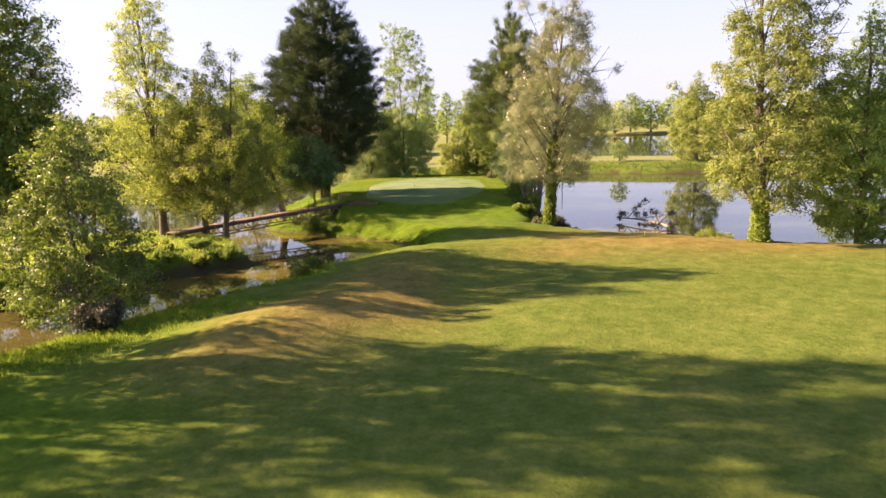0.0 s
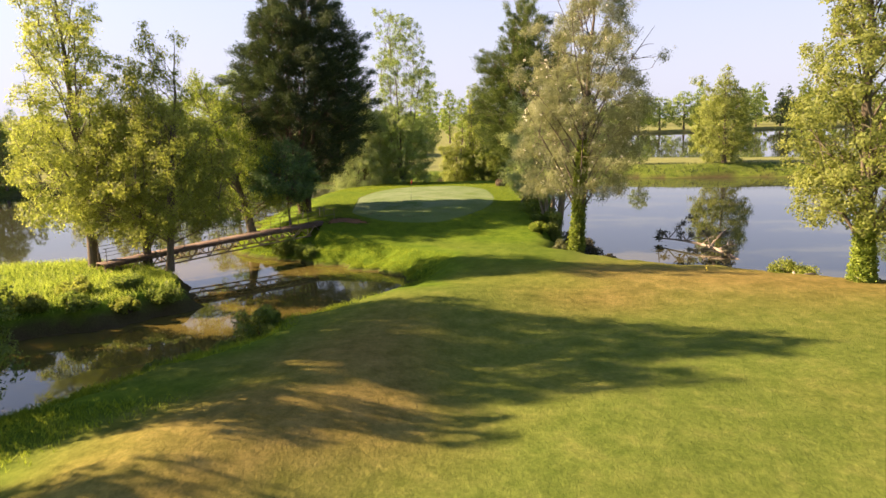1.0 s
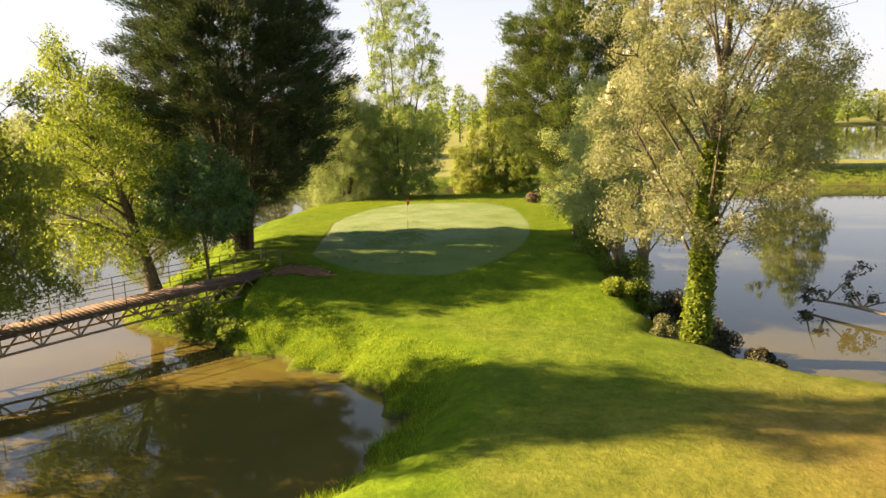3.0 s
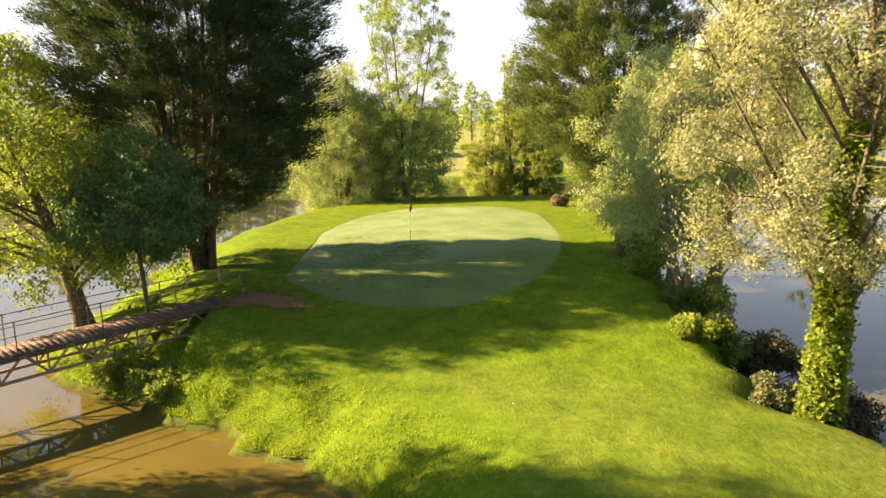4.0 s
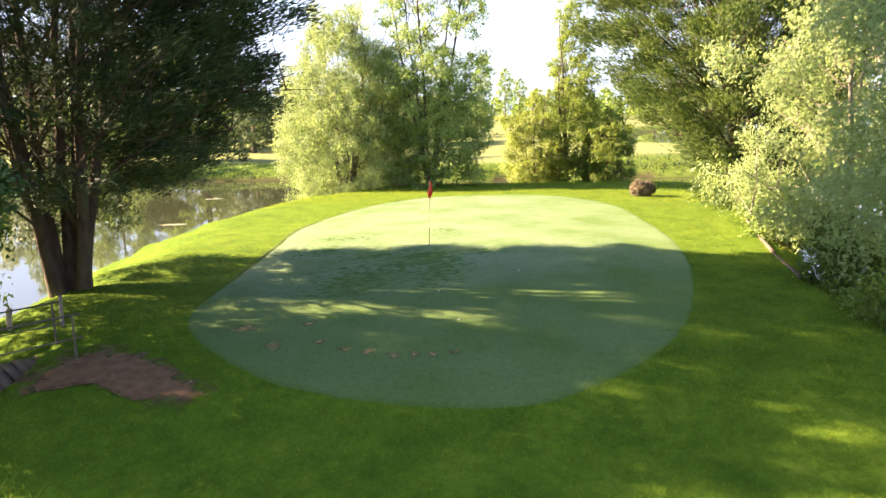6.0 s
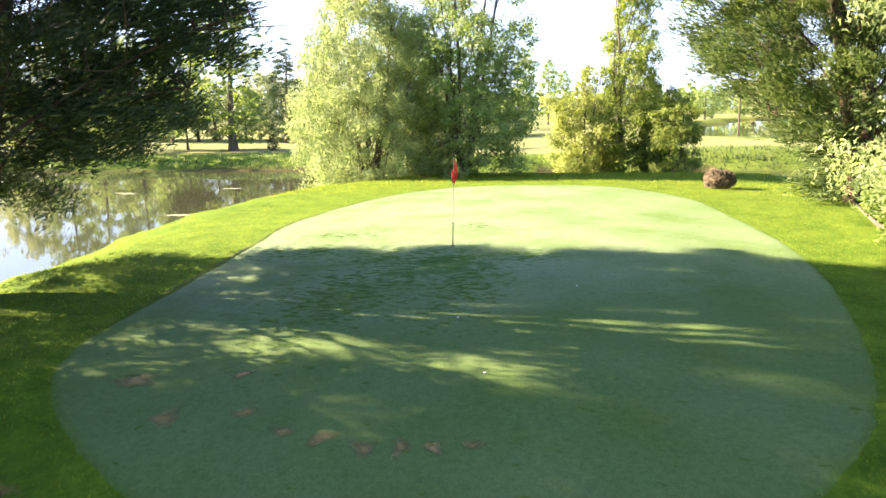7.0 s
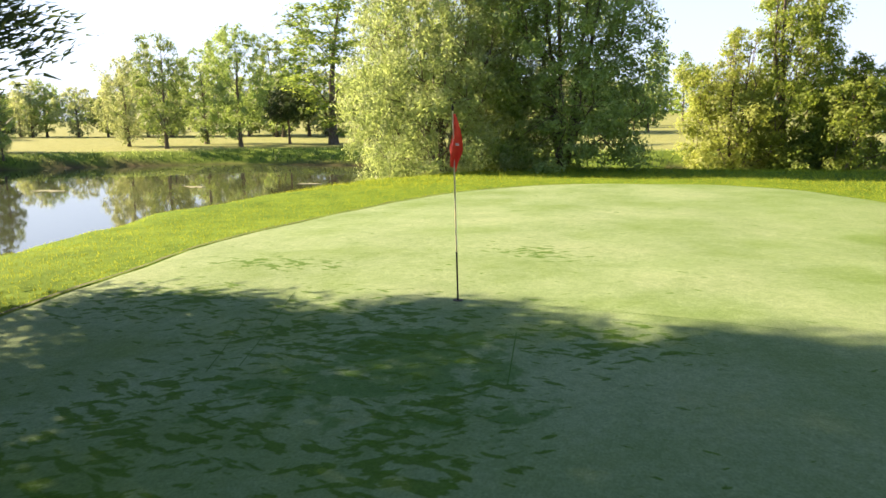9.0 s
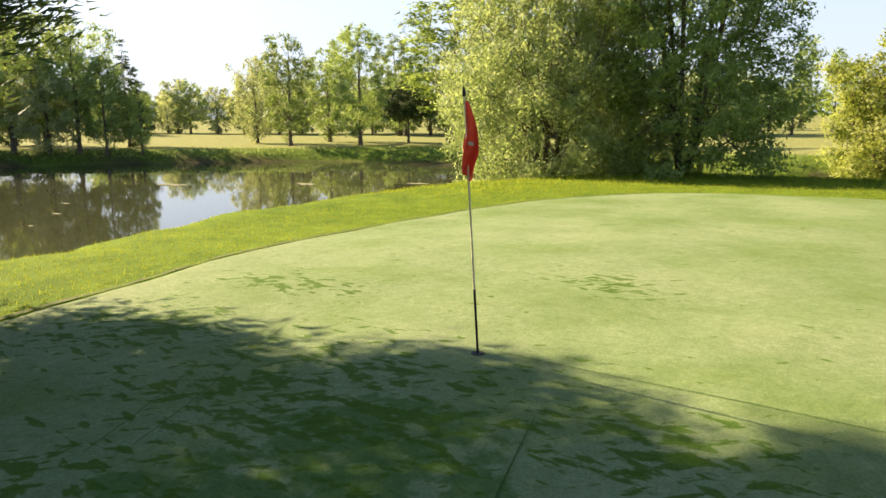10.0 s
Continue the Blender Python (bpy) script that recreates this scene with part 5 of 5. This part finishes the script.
def fallen_tree():
    root = thing("fallen_tree", (18.0, 66.4, 0.0), "fallen tree half sunk in the pond with dark leaves", "fallen tree")
    rng = np.random.RandomState(8)
    line = curve3((1.9, -5.6, -0.25), (1.2, -2.2, 0.75), (-1.8, 2.2, 0.35), 12)
    part("trunk", mesh_np("trunk", *tube(line, np.linspace(0.17, 0.05, 12), 8), [DEADWOOD], True), None, root)
    tips = []
    for k in range(22):
        p = line[rng.randint(2, 12)]
        d = rng.normal(0, 1, 3) * np.array((0.9, 0.9, 0.3))
        q = p + d * 1.1
        q[2] = max(q[2], 0.1) + rng.uniform(0, 1.2)
        b = curve3(p, (p + q) / 2 + np.array((0, 0, 0.3)), q, 7)
        part("limb", mesh_np("limb", *tube(b, np.linspace(0.055, 0.01, 7), 5), [DEADWOOD], True), None, root)
        if k % 4:
            tips += list(b[4:])
    tips = np.array(tips)
    c = tips[apart(tips, np.full(len(tips), 0.5), 60)]
    way = c - c.mean(0)
    way /= np.linalg.norm(way, axis=1)[:, None] + 0.3
    part("foliage", mesh_np("foliage", *foliage(c, way, rng.uniform(0.28, 0.5, len(c)), 0.17, 0.7, 0.4, rng), [LEAF_PURPLE]), None, root)


fallen_tree()


def log(x, y, length, r, turn, z=None):
    root = thing("log", (x, y, (ground_z(x, y) if z is None else z) + r * 0.7), "pale dead log lying on the bank", "log", "logs by the shrub", rz=turn)
    xs = np.linspace(-length / 2, length / 2, 7)
    part("wood", mesh_np("wood", *tube([(q, 0.05 * math.sin(q * 3), 0.04 * math.cos(q * 2)) for q in xs], r * np.array((0.2, 0.9, 1, 0.95, 0.9, 0.8, 0.15)), 8), [DEADWOOD], True), None, root)


log(20.0, 51.6, 1.6, 0.12, 25)
log(20.7, 51.2, 1.2, 0.10, -20)
log(19.4, 51.8, 0.9, 0.09, 60)


def stake(x, y, h, r, mat, label, lean=3):
    root = thing("stake", (x, y, ground_z(x, y) - 0.05), label, "stake")
    part("post", mesh_np("post", *join([tube([(0, 0, 0), (0, 0, h * 0.5), (lean * 0.01, 0, h)], [r, r, r], 8), tube([(lean * 0.01, 0, h), (lean * 0.01, 0, h + 0.01)], [r, 0.002], 8)]), [mat], True), None, root)


YELLOW = plain("yellow_paint", (0.62, 0.50, 0.04), (0.75, 0.62, 0.06), 0.6, 12.0)
stake(-12.8, 70.2, 0.55, 0.06, DEADWOOD, "short weathered wooden stake by the cypress", 5)
stake(-11.3, 69.9, 0.75, 0.04, DEADWOOD, "slim weathered wooden stake by the bridge", 2)
stake(14.3, 51.0, 0.35, 0.03, YELLOW, "short yellow marker stake on the dry bank", 0)
pole = thing("utility_pole", (25.3, 183.0, ground_z(25.3, 183.0) - 0.2), "slim grey utility pole by the far lake", "pole")
part("shaft", mesh_np("shaft", *tube([(0, 0, 0), (0, 0, 6), (0, 0, 11.5)], [0.12, 0.11, 0.09], 8), [BARK], True), None, pole)


def bank_board():
    pts = [(8.0, 88.0), (7.0, 83.6), (6.3, 79.9), (5.9, 77.4), (5.6, 74.6)]
    root = thing("bank_edging", (0, 0, 0), "dark weathered boards edging the bank", "edging")
    for (ax, ay), (bx, by) in zip(pts[:-1], pts[1:]):
        z = min(ground_z(ax, ay), ground_z(bx, by))
        d = Vector((bx - ax, by - ay, 0))
        ob = part("board", mesh_np("board", *box(0.02, -0.03, -0.35, d.length - 0.02, 0.03, 0.10), [PLANK]), None, root)
        ob.matrix_basis = pose(ax, ay, z, 0, 0, math.degrees(math.atan2(d.y, d.x)))


bank_board()

rngw = np.random.RandomState(12)
for wx, wy, wl, ww in ((-25.0, 101.5, 0.9, 0.35), (-36.3, 113.0, 1.2, 0.5), (-29.0, 116.8, 0.8, 0.35), (-44.9, 108.4, 1.4, 0.5), (-37.0, 94.6, 0.35, 0.14), (-41.0, 97.6, 0.4, 0.14), (-34.0, 91.5, 0.25, 0.1)):
    a = np.linspace(0, 2 * np.pi, 18, endpoint=False)
    r = 1 + rngw.normal(0, 0.18, 18)
    top = np.column_stack([wl * r * np.cos(a), ww * r * np.sin(a), np.full(18, 0.02)])
    low = top * np.array((1.02, 1.02, 0)) + np.array((0, 0, -0.02))
    me = bpy.data.meshes.new("weed_patch")
    me.from_pydata(np.concatenate([top, low]).tolist(), [], [list(range(18))] + [[k, k + 18, (k + 1) % 18 + 18, (k + 1) % 18] for k in range(18)])
    me.materials.append(PAD)
    ob = new("weed_patch", me)
    ob.matrix_basis = pose(wx, wy, 0.004, 0, 0, rngw.uniform(-20, 20))
    tagged(ob, "pale floating weed patch on the still pond", "pond weed", "weed patches on the pond")

for wx, wy in ((0.4, 60.0), (4.86, 61.7), (-7.1, 67.2), (-2.7, 70.2), (-3.4, 72.6), (-1.5, 74.8)):
    bm = bmesh.new()
    bmesh.ops.create_icosphere(bm, subdivisions=1, radius=0.016)
    for v in bm.verts:
        v.co.z *= 0.5
        v.co.x *= 1.5
    ob = part("fallen_petal", bm, WHITE_BIT, None)
    ob.matrix_basis = pose(wx, wy, ground_z(wx, wy) + 0.02, 0, 0, 40)
    tagged(ob, "small pale scrap lying on the grass", "scrap", "pale scraps on the grass")


# ---- grass ----
def inside(poly, x, y):
    return signed(poly, x, y)


def grass(name, x, y, lo, hi, width, mat, label, seed, bend=0.35):
    """Blades standing on the ground at the places given, one mesh."""
    rng = np.random.RandomState(seed)
    n = len(x)
    z = land(x, y)[0]
    h = rng.uniform(lo, hi, n)
    a = rng.uniform(0, 6.28, n)
    w = width * rng.uniform(0.6, 1.3, n) * 0.5
    base = np.column_stack([x, y, z - 0.01])
    s = np.column_stack([np.cos(a) * w, np.sin(a) * w, np.zeros(n)])
    top = base + np.column_stack([rng.normal(0, bend, n) * h, rng.normal(0, bend, n) * h, h])
    v = np.stack([base - s, base + s, top], 1).reshape(-1, 3)
    tagged(new(name, mesh_np(name, v, np.arange(3 * n).reshape(-1, 3), [mat])), label, "grass", kind="stuff")


def scatter(n, x0, y0, x1, y1, seed):
    rng = np.random.RandomState(seed)
    return rng.uniform(x0, x1, n), rng.uniform(y0, y1, n)


def keep(x, y, test):
    return x[test], y[test]


edge_poly = GREEN_EDGE[::4].tolist()
x, y = scatter(300000, -21, 63, 11, 107, 201)
g, dmn = -inside(edge_poly, x, y), land(x, y)[2]
u = np.random.RandomState(5).uniform(0, 1, len(x))
near = (g > np.where(y < 73, -0.07, 0.01)) & (dmn > 0.1) & (u < np.where(g < 3.5, 1.0, 0.55))
path_d = signed(PATH_EDGE[::4].tolist(), x, y)
x, y = keep(x, y, near & (path_d < 0.7 * u * u))
grass("rough_grass", x, y, 0.025, 0.065, 0.014, GRASS_ROUGH, "lush short rough grass round the putting green", 211)
x, y = scatter(60000, -19, 90, 11, 109, 202)
g, dmn = -inside(edge_poly, x, y), land(x, y)[2]
x, y = keep(x, y, (g > 1.4) & (dmn > 0.05) & (np.random.RandomState(6).uniform(0, 1, len(x)) < np.clip((g - 1.2) / 4, 0.05, 0.8)))
grass("tall_grass", x, y, 0.05, 0.14, 0.02, GRASS_ROUGH, "taller bright grass fringing the back of the green", 212)
x, y = scatter(200000, -14, 56, 8, 66.5, 203)
dmn = land(x, y)[2]
x, y = keep(x, y, (dmn > 0.1) & (-inside(edge_poly, x, y) > 0.6) & (x < 3.5) & (np.random.RandomState(7).uniform(0, 1, len(x)) < np.clip(1.15 - dmn / 2.6, 0.0, 1)))
grass("bank_grass", x, y, 0.04, 0.13, 0.024, GRASS_LUSH, "bright tufted grass on the sunny creek bank", 213, 0.5)
x, y = scatter(240000, -24, 22, 1, 57, 204)
dmn = land(x, y)[2]
x, y = keep(x, y, (dmn > 0.05) & (dmn < 4.0 + 5 * (y < 33)) & (np.random.RandomState(8).uniform(0, 1, len(x)) < np.clip(1.2 - dmn / np.where(y > 46, 1.3, np.where(y < 33, 6.0, 2.4)), 0.0, 1)))
grass("bank_grass", x, y, 0.08, 0.32, 0.035, GRASS_LUSH, "long green grass along the creek bank", 214, 0.5)
x, y = scatter(60000, -52, 39, -14, 59, 205)
x, y = keep(x, y, (land(x, y)[3] > 0.85))
grass("island_grass", x, y, 0.15, 0.45, 0.045, LEAF_FRESH, "long green grass on the island", 215, 0.5)
x, y = scatter(70000, -21, 64, -8, 104, 206)
dmn = land(x, y)[2]
x, y = keep(x, y, (dmn > 0.02) & (dmn < 1.3))
grass("bank_grass", x, y, 0.10, 0.32, 0.03, GRASS_LUSH, "long grass along the pond's edge", 216, 0.5)
x, y = scatter(200000, -110, 85, 130, 172, 207)
dfn = land(x, y)[4]
pick = np.random.RandomState(9).uniform(0, 1, len(x))
low = (dfn > 0.1) & (dfn < 2.4) & (pick < 0.75)
high = (dfn > 1.4) & (dfn < 8) & (pick < np.clip(1.1 - dfn / 6, 0.06, 1))
# Dark needle colour puts the shaded bank's tone into the reeds.
grass("reeds", x[low], y[low], 0.2, 0.6, 0.09, NEEDLE_DARK, "reeds along the far waterline, coloured dark for the bank's shade", 217, 0.5)
west, east = high & (x < 10), high & (x >= 10)
grass("far_bank_grass", x[west], y[west], 0.12, 0.38, 0.10, LEAF_FAR, "rough green grass on the far bank", 218, 0.5)
# Needle colour again, painting in the shade on this bank's face.
grass("far_bank_grass", x[east], y[east], 0.25, 0.6, 0.10, NEEDLE_DARK, "rough grass on the pond's far bank, its shade put into the colour", 219, 0.5)
